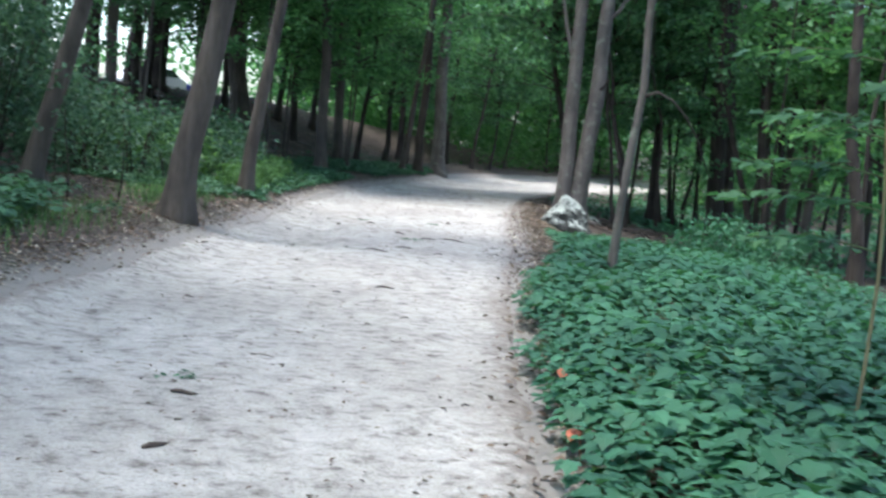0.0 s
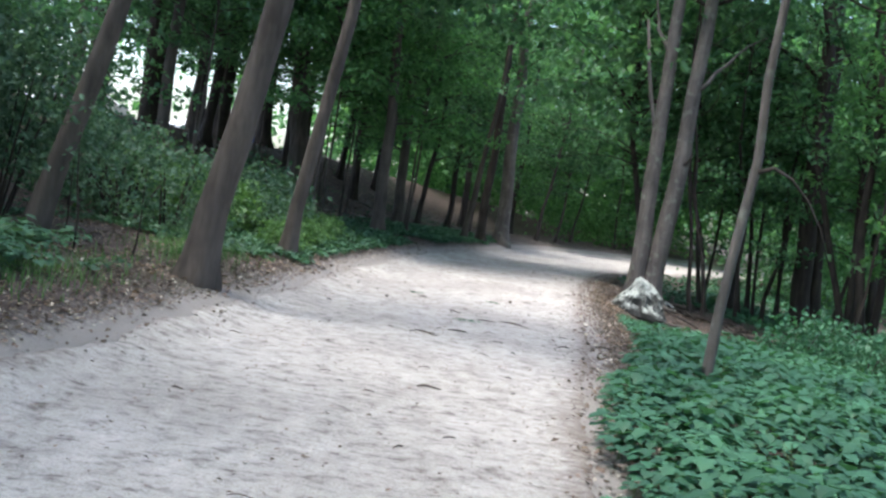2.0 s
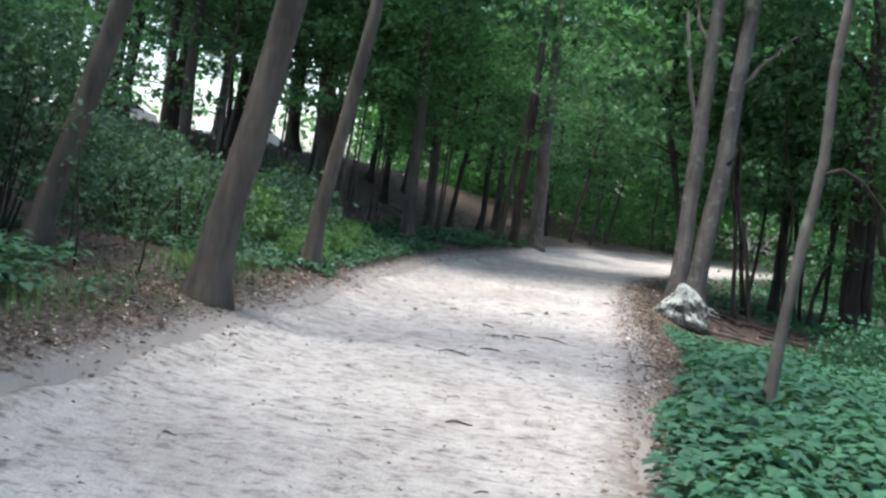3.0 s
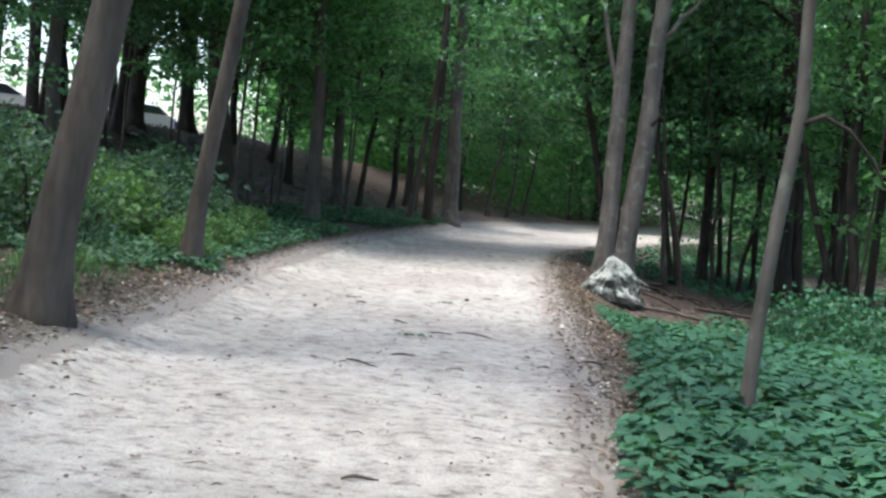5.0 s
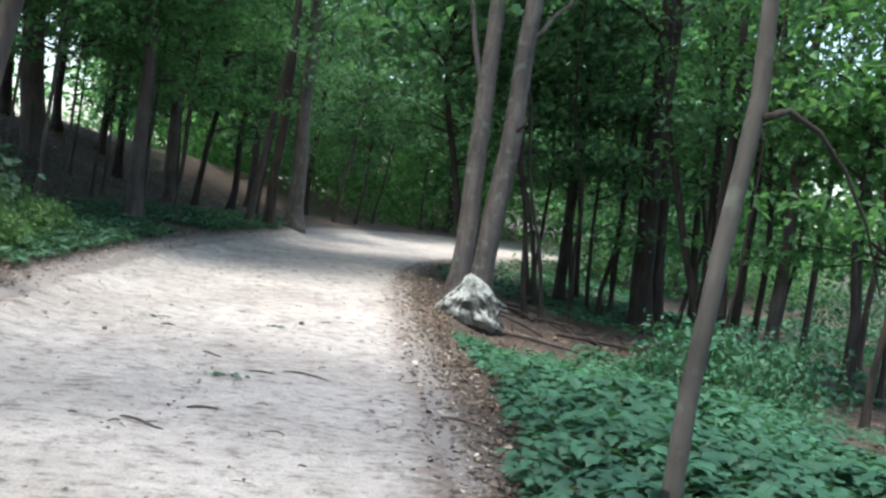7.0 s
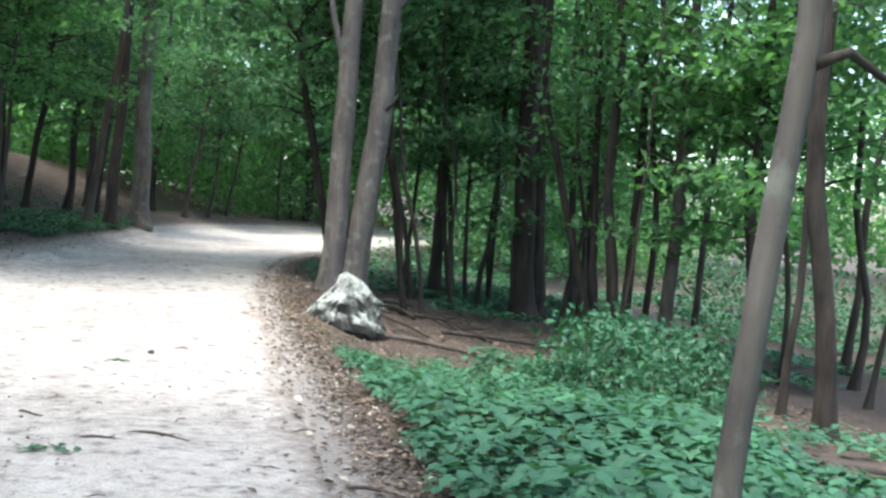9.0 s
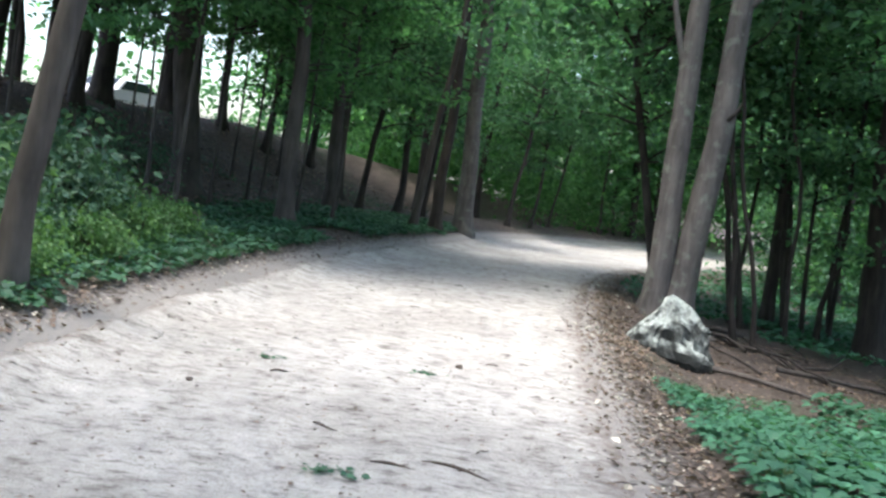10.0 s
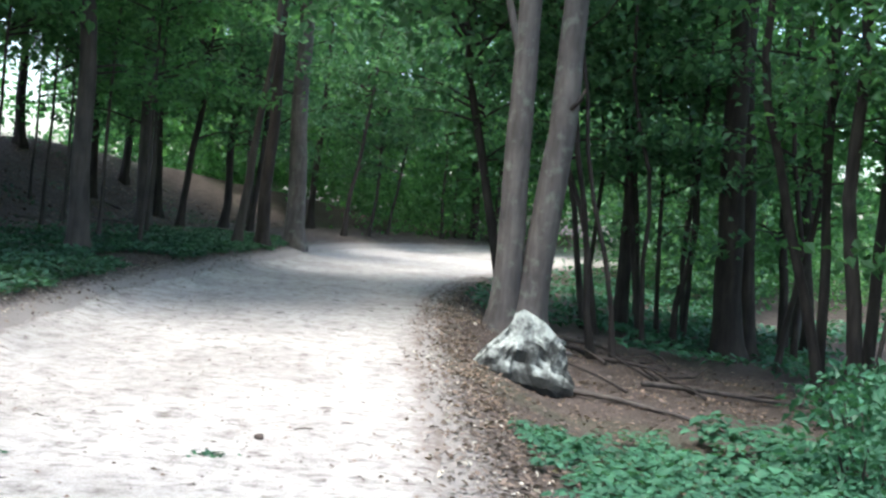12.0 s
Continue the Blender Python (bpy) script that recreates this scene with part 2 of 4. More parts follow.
class Soup:
    """Collects verts and faces of one mesh."""

    def __init__(self):
        self.v, self.f, self.n = [], [], 0

    def add(self, verts, faces):
        self.f.extend(tuple(i + self.n for i in f) for f in faces)
        self.v.extend(tuple(p) for p in verts)
        self.n += len(verts)

    def tube(self, pts, radii, sides=6, cap=True):
        pts = [Vector(p) for p in pts]
        verts, faces = [], []
        for i, p in enumerate(pts):
            ahead = (pts[min(i + 1, len(pts) - 1)] - pts[max(i - 1, 0)]).normalized()
            side = ahead.cross(Vector((0.31, 0.95, 0.05))).normalized()
            up = side.cross(ahead)
            for k in range(sides):
                a = 2 * math.pi * k / sides
                verts.append(p + radii[i] * (math.cos(a) * side + math.sin(a) * up))
        for i in range(len(pts) - 1):
            for k in range(sides):
                a, b = i * sides + k, i * sides + (k + 1) % sides
                faces.append((a, b, b + sides, a + sides))
        if cap:
            faces.append(tuple(range((len(pts) - 1) * sides, len(pts) * sides)))
            faces.append(tuple(reversed(range(sides))))
        self.add(verts, faces)

    def leaf(self, at, ahead, up, size, width=0.62, droop=0.15):
        a, u = ahead, up
        s = a.cross(u)
        base, tip = at, at + a * size - u * (droop * size)
        l = at + a * (size * 0.42) - s * (size * width / 2) + u * (size * 0.09)
        r = at + a * (size * 0.42) + s * (size * width / 2) + u * (size * 0.09)
        self.add((base, r, tip, l), ((0, 1, 2), (0, 2, 3)))

    def broad_leaf(self, at, ahead, up, size, droop=0.3, lobes=True):
        """A broad toothed leaf with a folded midrib."""
        s = ahead.cross(up)
        out = ((0.0, 0.0), (0.02, 0.30), (0.30, 0.52), (0.38, 0.34), (0.62, 0.44), (0.72, 0.20), (1.0, 0.0)) if lobes else ((0.0, 0.0), (0.10, 0.26), (0.35, 0.42), (0.62, 0.36), (0.85, 0.17), (1.0, 0.0))

        def place(t, w):
            return at + ahead * (t * size) + s * (w * size) + up * (size * (abs(w) * 0.16 - droop * t * t))

        rib = [place(t, 0.0) for t in (0.0, 0.35, 0.7, 1.0)]
        right = [place(t, w) for t, w in out[1:-1]]
        left = [place(t, -w) for t, w in out[1:-1]]
        n = len(right)
        verts = rib + right + left
        half = n // 2
        faces = [(0, *range(4, 4 + half + 1), 1), (1, *range(4 + half, 4 + n), 3, 2)]
        faces += [(1, *reversed(range(4 + n, 4 + n + half + 1)), 0), (2, 3, *reversed(range(4 + n + half, 4 + 2 * n)), 1)]
        self.add(verts, faces)

    def done(self, name, mat, smooth=False):
        return mesh(name, self.v, self.f, mat, smooth)


rng = random.Random(5)


def unit(a, tilt=0.0):
    return Vector((math.cos(a) * math.cos(tilt), math.sin(a) * math.cos(tilt), math.sin(tilt)))


def spray(leaves, twigs, at, ahead, length, size, rows):
    """A flat leafy spray along a drooping twig."""
    side = ahead.cross(Vector((0, 0, 1))).normalized()
    up = side.cross(ahead).normalized()
    end = at + ahead * length - Vector((0, 0, 0.15 * length))
    if twigs is not None:
        twigs.tube((at, at.lerp(end, 0.5) + Vector((0, 0, 0.05 * length)), end), (0.012, 0.008, 0.003), 3, False)
    for i in range(rows):
        t = (i + 0.6) / rows
        p = at.lerp(end, t) + Vector((0, 0, 0.2 * t * (1 - t) * length))
        for sgn in (-1, 1):
            d = (ahead * rng.uniform(0.25, 0.8) + side * sgn * rng.uniform(0.5, 1.0) + up * rng.uniform(-0.35, 0.15)).normalized()
            reach = size * rng.uniform(0.1, 1.5) * (1.15 - t)
            n = (up + 0.5 * Vector((rng.uniform(-1, 1), rng.uniform(-1, 1), 0))).normalized()
            leaves.leaf(p + d * reach, d, (n - d * n.dot(d)).normalized(), size * rng.uniform(0.7, 1.2), rng.uniform(0.5, 0.75), rng.uniform(0, 0.35))


def leaf_cloud(name, at, ahead, up, size, width, droop, mat):
    """One mesh of many folded leaves, from arrays."""
    up = up - ahead * (up * ahead).sum(1, keepdims=True)
    up /= np.linalg.norm(up, axis=1, keepdims=True) + 1e-9
    side = np.cross(ahead, up)
    sz = size[:, None]
    tip = at + ahead * sz - up * (droop[:, None] * sz)
    mid = at + ahead * (sz * 0.42) + up * (sz * 0.10)
    w = side * (sz * width[:, None] / 2)
    v = np.stack((at, mid + w, tip, mid - w), 1).reshape(-1, 3)
    k = np.arange(len(at))[:, None] * 4
    f = np.concatenate((k + (0, 1, 2), k + (0, 2, 3)), 1).reshape(-1, 3)
    return mesh(name, v.tolist(), f.tolist(), mat)


def clumps(name, centres, spread, per, size, mat, gen, flat=0.8):
    """Leaves gathered in clumps round the given centres, drooping and turned every way."""
    n = len(centres) * per
    at = np.repeat(centres, per, 0) + gen.normal(0, 1, (n, 3)) * spread
    a = gen.uniform(0, 2 * np.pi, n)
    t = gen.normal(-0.35, 0.35, n)
    ahead = np.stack((np.cos(a) * np.cos(t), np.sin(a) * np.cos(t), np.sin(t)), 1)
    up = np.stack((gen.normal(0, flat, n), gen.normal(0, flat, n), np.ones(n)), 1)
    return leaf_cloud(name, at, ahead, up, gen.uniform(0.7, 1.25, n) * size, gen.uniform(0.5, 0.8, n), gen.uniform(0, 0.35, n), mat)


def crown(name, high, radius, count, per, size, mat, seed):
    """Foliage and branchwork of a crown of layered leafy boughs round an axis."""
    gen = np.random.default_rng(seed)
    boughs, centres = Soup(), []
    tiers = max(5, count // 9)
    for _ in range(tiers):
        t = gen.random()
        z, a = high * t, gen.uniform(0, 6.283)
        reach = radius * (0.45 + 0.55 * math.sin(math.pi * min(1, 0.3 + 0.7 * t))) * gen.uniform(0.6, 1.1)
        d = unit(a, gen.uniform(-0.12, 0.25))
        line = [Vector((0, 0, z - 0.25 * reach)) + d * (reach * u) + Vector((0, 0, 0.12 * reach * math.sin(2.5 * u))) for u in (0, 0.35, 0.7, 1)]
        boughs.tube(line, (0.022 + 0.006 * reach, 0.018, 0.011, 0.004), 4, False)
        for _ in range(count // tiers):
            u = gen.uniform(0.25, 1.08)
            off = unit(a + 1.57) * float(gen.normal(0, 0.22 * reach * (1.2 - 0.6 * u)))
            p = line[0].lerp(line[-1], u) + off
            centres.append((p.x, p.y, p.z + gen.normal(0, 0.10) - 0.04 * reach * u * u))
    leaves = clumps(name + "_foliage", np.array(centres), (size * 2.0, size * 2.0, size * 0.55), per, size, mat, gen, 0.62)
    return leaves, boughs.done(name + "_boughs", BARK_DARK)


UNDER = [crown("understorey", 5.2, 2.7, 185, 12, 0.18, LEAF_TREE if k < 3 else LEAF_LIT, 70 + k) for k in range(5)]
# crowns above the view, added to stems to shade path and bank
HIGH = [crown("canopy", 6.0, 4.6, 210, 12, 0.24, LEAF_TREE if k else LEAF_LIT, 80 + k) for k in range(3)]
HIGH.append(crown("shade_canopy", 6.0, 5.2, 400, 12, 0.25, LEAF_TREE, 90))


# ---- ground ----
def grid(name, xs, ys, height, mat):
    verts = [(x, y, height(x, y)) for y in ys for x in xs]
    w = len(xs)
    faces = [(j * w + i, j * w + i + 1, (j + 1) * w + i + 1, (j + 1) * w + i) for j in range(len(ys) - 1) for i in range(w - 1)]
    return new(name, mesh(name, verts, faces, mat, True))


def bed_z(x, y):
    """The ground sheet, let down a little under the path."""
    l, r = left_edge(y), right_edge(y)
    inside = step(0.05, 0.5, min(x - l, r - x)) if y > -20 else 0
    return rough_z(x, y) - 0.05 * inside


gx = [-400, -200, -100, -60, -40, -30, -24] + [-20 + 0.4 * i for i in range(38)] + [-4.8 + 0.14 * i for i in range(56)] + [3.2 + 0.4 * i for i in range(43)] + [24, 30, 40, 60, 100, 200, 400]
gy = [-400, -200, -100, -60, -40, -30, -20] + [-12 + 0.4 * i for i in range(161)] + [56, 62, 70, 80, 100, 200, 400]
def attribute(me, name, value):
    """A soft mask on the vertices: how much gravel dust or dirt lies there."""
    a = me.attributes.new(name, "FLOAT", "POINT")
    a.data.foreach_set("value", [value(v.co.x, v.co.y) for v in me.vertices])


def beside_path(x, y):
    d = max(left_edge(y) - x, x - right_edge(y))
    return math.exp(-max(0.0, d) / 0.24) if -20 < y < 60 else 0.0


def in_path(x, y):
    return max(math.exp(-max(0.0, x - left_edge(y)) / 0.13), math.exp(-max(0.0, right_edge(y) - x) / 0.22))


ground = tagged(grid("ground", gx, gy, bed_z, SOIL), "brown woodland soil covered with leaf litter", "ground", kind="structure")
attribute(ground.data, "dust", beside_path)


def path_mesh():
    verts, faces, across = [], [], 20
    ys = [-18 + 0.16 * i for i in range(100)] + [-2 + 0.10 * i for i in range(320)] + [30 + 0.4 * i for i in range(80)]
    for y in ys:
        l = left_edge(y) + 0.16 * noise.noise((0.7 * y, 1, 0)) + 0.10 * noise.noise((2.5 * y, 5, 0)) + 0.06 * noise.noise((9 * y, 15, 0))
        r = right_edge(y) + 0.12 * noise.noise((0.8 * y, 9, 0)) + 0.08 * noise.noise((2.7 * y, 12, 0)) + 0.05 * noise.noise((9 * y, 18, 0)) + 0.04
        for i in range(across + 1):
            u = i / across
            x = l + (r - l) * u
            z = rough_z(x, y) + 0.014 - 0.05 * max(0, 1 - 22 * min(u, 1 - u)) + 0.018 * noise.noise((x * 1.7, y * 1.7, 2)) * min(1, 8 * min(u, 1 - u))
            verts.append((x, y, z))
    w = across + 1
    for j in range(len(ys) - 1):
        for i in range(across):
            faces.append((j * w + i, j * w + i + 1, (j + 1) * w + i + 1, (j + 1) * w + i))
    return mesh("path", verts, faces, GRAVEL, True)


path = tagged(new("path", path_mesh()), "pale packed gravel footpath through the wood", "path", kind="structure")
attribute(path.data, "dirt", in_path)


# ---- trees ----
def spine(x, y, lean, height, bend=0.0, wob=0.05, phase=0.0, lean_y=0.0, kink=None):
    pts = []
    n = max(8, int(height / 0.7))
    for i in range(n + 1):
        h = height * i / n
        eff = h if h < 4.5 else 4.5 + 0.45 * (h - 4.5)
        px = lean * eff + bend * math.sin(h * 0.9) + wob * noise.noise((h * 0.5, phase, 1)) * min(1, h)
        if kink:
            px += kink[2] * step(kink[0], kink[1], h) - lean * max(0, h - kink[1]) * 0.9 * (h < 4.5)
        py = lean_y * eff + wob * noise.noise((h * 0.5, phase, 8)) * min(1, h)
        pts.append(Vector((px, py, h - 0.25 if i == 0 else h)))
    return pts


def on_spine(pts, h):
    for a, b in zip(pts, pts[1:]):
        if b.z >= h:
            return a.lerp(b, (h - a.z) / max(1e-6, b.z - a.z))
    return pts[-1]


def trunk_mesh(pts, dia, bark, flare=0.45, sides=14, phase=0.0):
    s = Soup()
    top = pts[-1].z
    radii = []
    for p in pts:
        h = max(0.0, p.z)
        radii.append(dia / 2 * (1 - 0.62 * h / top) * (1 + flare * math.exp(-h / 0.28)))
    fine, rr = [], []
    for (a, ra), (b, rb) in zip(zip(pts, radii), zip(pts[1:], radii[1:])):
        k = 4 if a.z < 1.5 else 2
        for i in range(k):
            fine.append(a.lerp(b, i / k))
            rr.append(ra + (rb - ra) * i / k)
    for i, p in enumerate(fine):
        h = max(0.0, p.z)
        rr[i] = dia / 2 * (1 - 0.62 * h / top) * (1 + flare * math.exp(-h / 0.28))
    fine.append(pts[-1])
    rr.append(radii[-1])
    s.tube(fine, rr, sides)
    verts = []
    for i, v in enumerate(s.v):
        c = fine[min(i // sides, len(fine) - 1)]
        d = Vector(v) - c
        a = math.atan2(d.y, d.x)
        low = math.exp(-max(0, c.z) / 0.3)
        k = 1 + 0.22 * low * math.sin(5 * a + phase) + 0.07 * noise.noise((d.x * 9, d.y * 9, c.z * 2.2 + phase))
        verts.append(c + d * k)
    return mesh("trunk", verts, s.f, bark, True)


def limb_mesh(pts, h, a, length, rad, bark, rise=0.5):
    s = Soup()
    p = on_spine(pts, h)
    d = unit(a, rise)
    line, radii = [], []
    for i in range(7):
        t = i / 6
        q = p + d * (length * t) + Vector((0.12 * length * noise.noise((t * 3, a, h)), 0.12 * length * noise.noise((t * 3, a, h + 5)), 0.25 * length * t * t * (1 if rise < 0.8 else 0)))
        line.append(q)
        radii.append(rad * (1 - 0.8 * t))
    s.tube(line, radii, 7)
    return s.done("limb", bark, True), line[-1]


tree_count = [0]


def tree(x, y, lean, dia, height=11.0, label="slender tree with smooth grey bark", bark=None, under=None, high=None, limbs=3, bend=0.0, lean_y=0.0, low=None, size=1.0, name="tree", flare=0.45, group="", kink=None, spread=1.0):
    k = tree_count[0] = tree_count[0] + 1
    bark = bark or BARK_BROWN
    root = new(name)
    root.location = (x, y, rough_z(x, y))
    tagged(root, label, "tree", group)
    pts = spine(x, y, lean, height, bend, 0.06 + 0.02 * height / 10 + (0.12 if dia < 0.25 and bark is BARK_DARK else 0), k * 1.7, lean_y, kink)
    part("trunk", trunk_mesh(pts, dia, bark, flare, 14 if dia > 0.14 else 9, k), root)
    for i in range(limbs):
        h = height * rng.uniform(0.45, 0.85)
        me, end = limb_mesh(pts, h, rng.uniform(0, 6.28), rng.uniform(1.2, 2.6), dia * 0.16, bark, rng.uniform(0.3, 0.9))
        part("limb", me, root)
    for kind, sets, at, scale in (("under", UNDER, low if low is not None else 2.4, size), ("high", HIGH, height - 4.8, spread)):
        pick = under if kind == "under" else high
        if pick is None:
            continue
        p = on_spine(pts, at)
        turn = Matrix.LocRotScale(p, Euler((0, 0, rng.uniform(0, 6.28))), Vector((scale, scale, scale)))
        for nm, me in zip(("crown", "branchwork"), sets[pick % len(sets)]):
            ob = part(nm, me, root)
            ob.matrix_local = turn
    return root


GREY = "slender tree with smooth grey-brown bark beside the path"
tree(-3.44, 6.92, 0.165, 0.33, 12, "leaning tree with grey-brown bark on the path's verge", BARK_BROWN, None, 0, 3)
tree(-3.60, 11.65, 0.125, 0.22, 12, "slightly leaning slim tree beside the gravel path", BARK_BROWN, None, None, 3)
tree(-3.98, 23.3, -0.03, 0.32, 12, GREY, BARK_BROWN, 3, 3, 3, low=3.0, spread=1.2)
tree(-6.95, 26.6, -0.09, 0.62, 13, "old tree with flared, vine-wrapped base below the bank", BARK_BROWN, 1, 1, 4, low=4.2, flare=0.9)
tree(-4.6, 31.9, -0.03, 0.36, 12, GREY, BARK_BROWN, 2, 1, 3, low=3.0)
tree(-1.05, 33.3, -0.02, 0.50, 14, "tall straight tree at the bend of the path", BARK_GREY, 0, None, 4, low=4.4)
tree(-1.66, 30.6, 0.02, 0.30, 12, "dark straight tree at the bend of the path", BARK_DARK, None, None, 3)
tree(-2.2, 29.9, 0.13, 0.20, 9, "thin leaning tree at the bend of the path", BARK_BROWN, None, None, 2)
thin = tree(1.74, 6.28, 0.045, 0.108, 9, "thin crooked young tree standing in green herbs", BARK_GREY, None, None, 1, flare=0.15, kink=(1.35, 2.0, 0.10))
arch = Soup()
arch.tube((Vector((0.20, 0, 2.14)), Vector((0.34, 0.02, 2.20)), Vector((0.52, 0.04, 2.12)), Vector((0.70, 0.06, 1.94)), Vector((0.86, 0.08, 1.69)), Vector((1.0, 0.1, 1.34))), (0.024, 0.018, 0.014, 0.011, 0.008, 0.004), 7)
part("arching_branch", arch.done("arching_branch", BARK_DARK, True), thin, "thin dark arching branch")


def twin_tree(x, y):
    """Two stems from one flared base, one of them forked."""
    root = tagged(new("twin_tree"), "two-stemmed tree with smooth grey bark behind the boulder", "tree")
    root.location = (x, y, rough_z(x, y) - 0.05)
    a = spine(0, 0, 0.005, 12, 0.0, 0.05, 2.2)
    a = [Vector((p.x - 0.15 + 0.01 * min(1, max(0, p.z)), p.y, p.z)) for p in a]
    b = spine(0, 0, 0.058, 12, 0.0, 0.07, 4.4)
    b = [Vector((p.x + 0.12 + 0.10 * min(1, max(0, p.z)), p.y - 0.05, p.z)) for p in b]
    part("trunk", trunk_mesh(a, 0.40, BARK_GREY, 0.75, 18, 1.0), root)
    part("trunk", trunk_mesh(b, 0.44, BARK_GREY, 0.75, 18, 2.0), root)
    for pts, h, ang, ln, rad, rise in ((b, 4.8, 0.3, 2.0, 0.06, 0.8), (a, 5.6, 2.0, 2.2, 0.06, 0.7)):
        part("limb", limb_mesh(pts, h, ang, ln, rad, BARK_GREY, rise)[0], root)
    fork, p = Soup(), on_spine(a, 3.5)
    fork.tube((p, p + Vector((-0.13, 0, 0.5)), p + Vector((-0.30, 0.02, 1.1)), p + Vector((-0.42, 0.05, 1.7)), p + Vector((-0.6, 0.1, 2.8))), (0.075, 0.055, 0.05, 0.045, 0.03), 8)
    part("limb", fork.done("limb", BARK_GREY, True), root)
    stub = Soup()
    p = on_spine(b, 3.15)
    stub.tube((p + Vector((0.05, -0.15, 0)), p + Vector((0.13, -0.26, 0.10)), p + Vector((0.19, -0.30, 0.26))), (0.035, 0.022, 0.010), 6)
    part("broken_stub", stub.done("stub", BARK_DARK, True), root, "short dark broken branch stub")
    for nm, me in zip(("crown", "branchwork"), HIGH[3]):
        ob = part(nm, me, root)
        ob.location = (0.6, 0.2, 7.5)
    roots = Soup()
    for ang, ln in ((-0.5, 0.7), (0.4, 0.6), (2.8, 0.6), (-2.2, 0.5)):
        d = unit(ang)
        roots.tube([d * (0.15 + ln * t) + Vector((0, 0, 0.20 * (1 - t) ** 2 - 0.02 - 0.05 * t)) for t in (0, 0.25, 0.5, 0.75, 1)], (0.13, 0.09, 0.06, 0.04, 0.02), 7)
    part("root", roots.done("root", BARK_GREY, True), root)
    return root


twin_tree(2.58, 20.0)

# far side of the bend
FAR = "thin sapling at the far edge of the wood"
for x, y, lean, dia in ((0.2, 39.5, 0.13, 0.15), (1.0, 41.5, 0.10, 0.12), (1.7, 42.5, 0.16, 0.10), (3.9, 45.0, -0.04, 0.12), (4.6, 46.5, -0.10, 0.10), (6.9, 49.5, 0.05, 0.10)):
    tree(x, y, lean, dia, 8, FAR, BARK_DARK, int(x * 10) % 5, None, 1, low=2.6, group="far saplings")
tree(5.3, 47.0, -0.04, 0.34, 12, "dark two-stemmed tree at the far bend", BARK_DARK, 3, 2, 3, low=2.6)
tree(6.1, 47.5, 0.06, 0.22, 11, "dark tree at the far bend", BARK_DARK, 4, None, 2, low=2.5)
tree(3.3, 25.5, -0.22, 0.20, 10, "dark leaning tree beside the path", BARK_DARK, 1, 3, 2, low=3.0)

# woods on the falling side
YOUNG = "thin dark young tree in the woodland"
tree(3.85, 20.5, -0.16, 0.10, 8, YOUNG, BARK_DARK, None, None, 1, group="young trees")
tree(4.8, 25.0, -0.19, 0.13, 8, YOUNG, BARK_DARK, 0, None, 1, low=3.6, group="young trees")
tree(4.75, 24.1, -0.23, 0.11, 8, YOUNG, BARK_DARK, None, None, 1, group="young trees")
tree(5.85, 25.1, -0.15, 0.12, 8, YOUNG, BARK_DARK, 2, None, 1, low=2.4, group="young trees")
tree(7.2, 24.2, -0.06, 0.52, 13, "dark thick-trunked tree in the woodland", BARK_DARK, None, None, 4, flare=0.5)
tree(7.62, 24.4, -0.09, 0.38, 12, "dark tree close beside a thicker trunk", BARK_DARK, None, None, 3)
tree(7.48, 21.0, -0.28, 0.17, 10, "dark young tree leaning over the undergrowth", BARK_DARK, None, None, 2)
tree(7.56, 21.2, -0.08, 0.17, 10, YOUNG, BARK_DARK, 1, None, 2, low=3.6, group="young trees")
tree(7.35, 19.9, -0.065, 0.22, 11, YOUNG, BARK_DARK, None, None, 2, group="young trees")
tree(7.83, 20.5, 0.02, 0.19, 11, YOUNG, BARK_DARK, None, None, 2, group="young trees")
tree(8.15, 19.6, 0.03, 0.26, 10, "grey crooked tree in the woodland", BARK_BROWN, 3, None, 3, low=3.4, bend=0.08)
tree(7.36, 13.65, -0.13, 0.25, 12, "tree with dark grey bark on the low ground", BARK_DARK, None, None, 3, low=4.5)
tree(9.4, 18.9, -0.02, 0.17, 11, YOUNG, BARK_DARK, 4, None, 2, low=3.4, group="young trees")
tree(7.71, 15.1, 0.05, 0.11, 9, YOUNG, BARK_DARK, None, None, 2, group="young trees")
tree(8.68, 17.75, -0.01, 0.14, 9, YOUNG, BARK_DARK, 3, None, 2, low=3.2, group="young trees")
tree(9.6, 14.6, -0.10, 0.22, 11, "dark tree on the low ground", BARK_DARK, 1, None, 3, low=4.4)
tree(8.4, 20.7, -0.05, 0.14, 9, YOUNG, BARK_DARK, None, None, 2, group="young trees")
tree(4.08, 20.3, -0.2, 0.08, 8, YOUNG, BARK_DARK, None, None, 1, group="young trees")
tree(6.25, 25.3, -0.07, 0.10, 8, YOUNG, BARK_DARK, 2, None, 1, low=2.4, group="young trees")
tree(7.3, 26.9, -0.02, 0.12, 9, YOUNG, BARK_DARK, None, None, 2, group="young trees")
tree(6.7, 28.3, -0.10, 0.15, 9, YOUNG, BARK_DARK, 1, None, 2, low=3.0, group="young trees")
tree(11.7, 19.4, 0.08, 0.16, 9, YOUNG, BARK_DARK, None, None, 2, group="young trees")
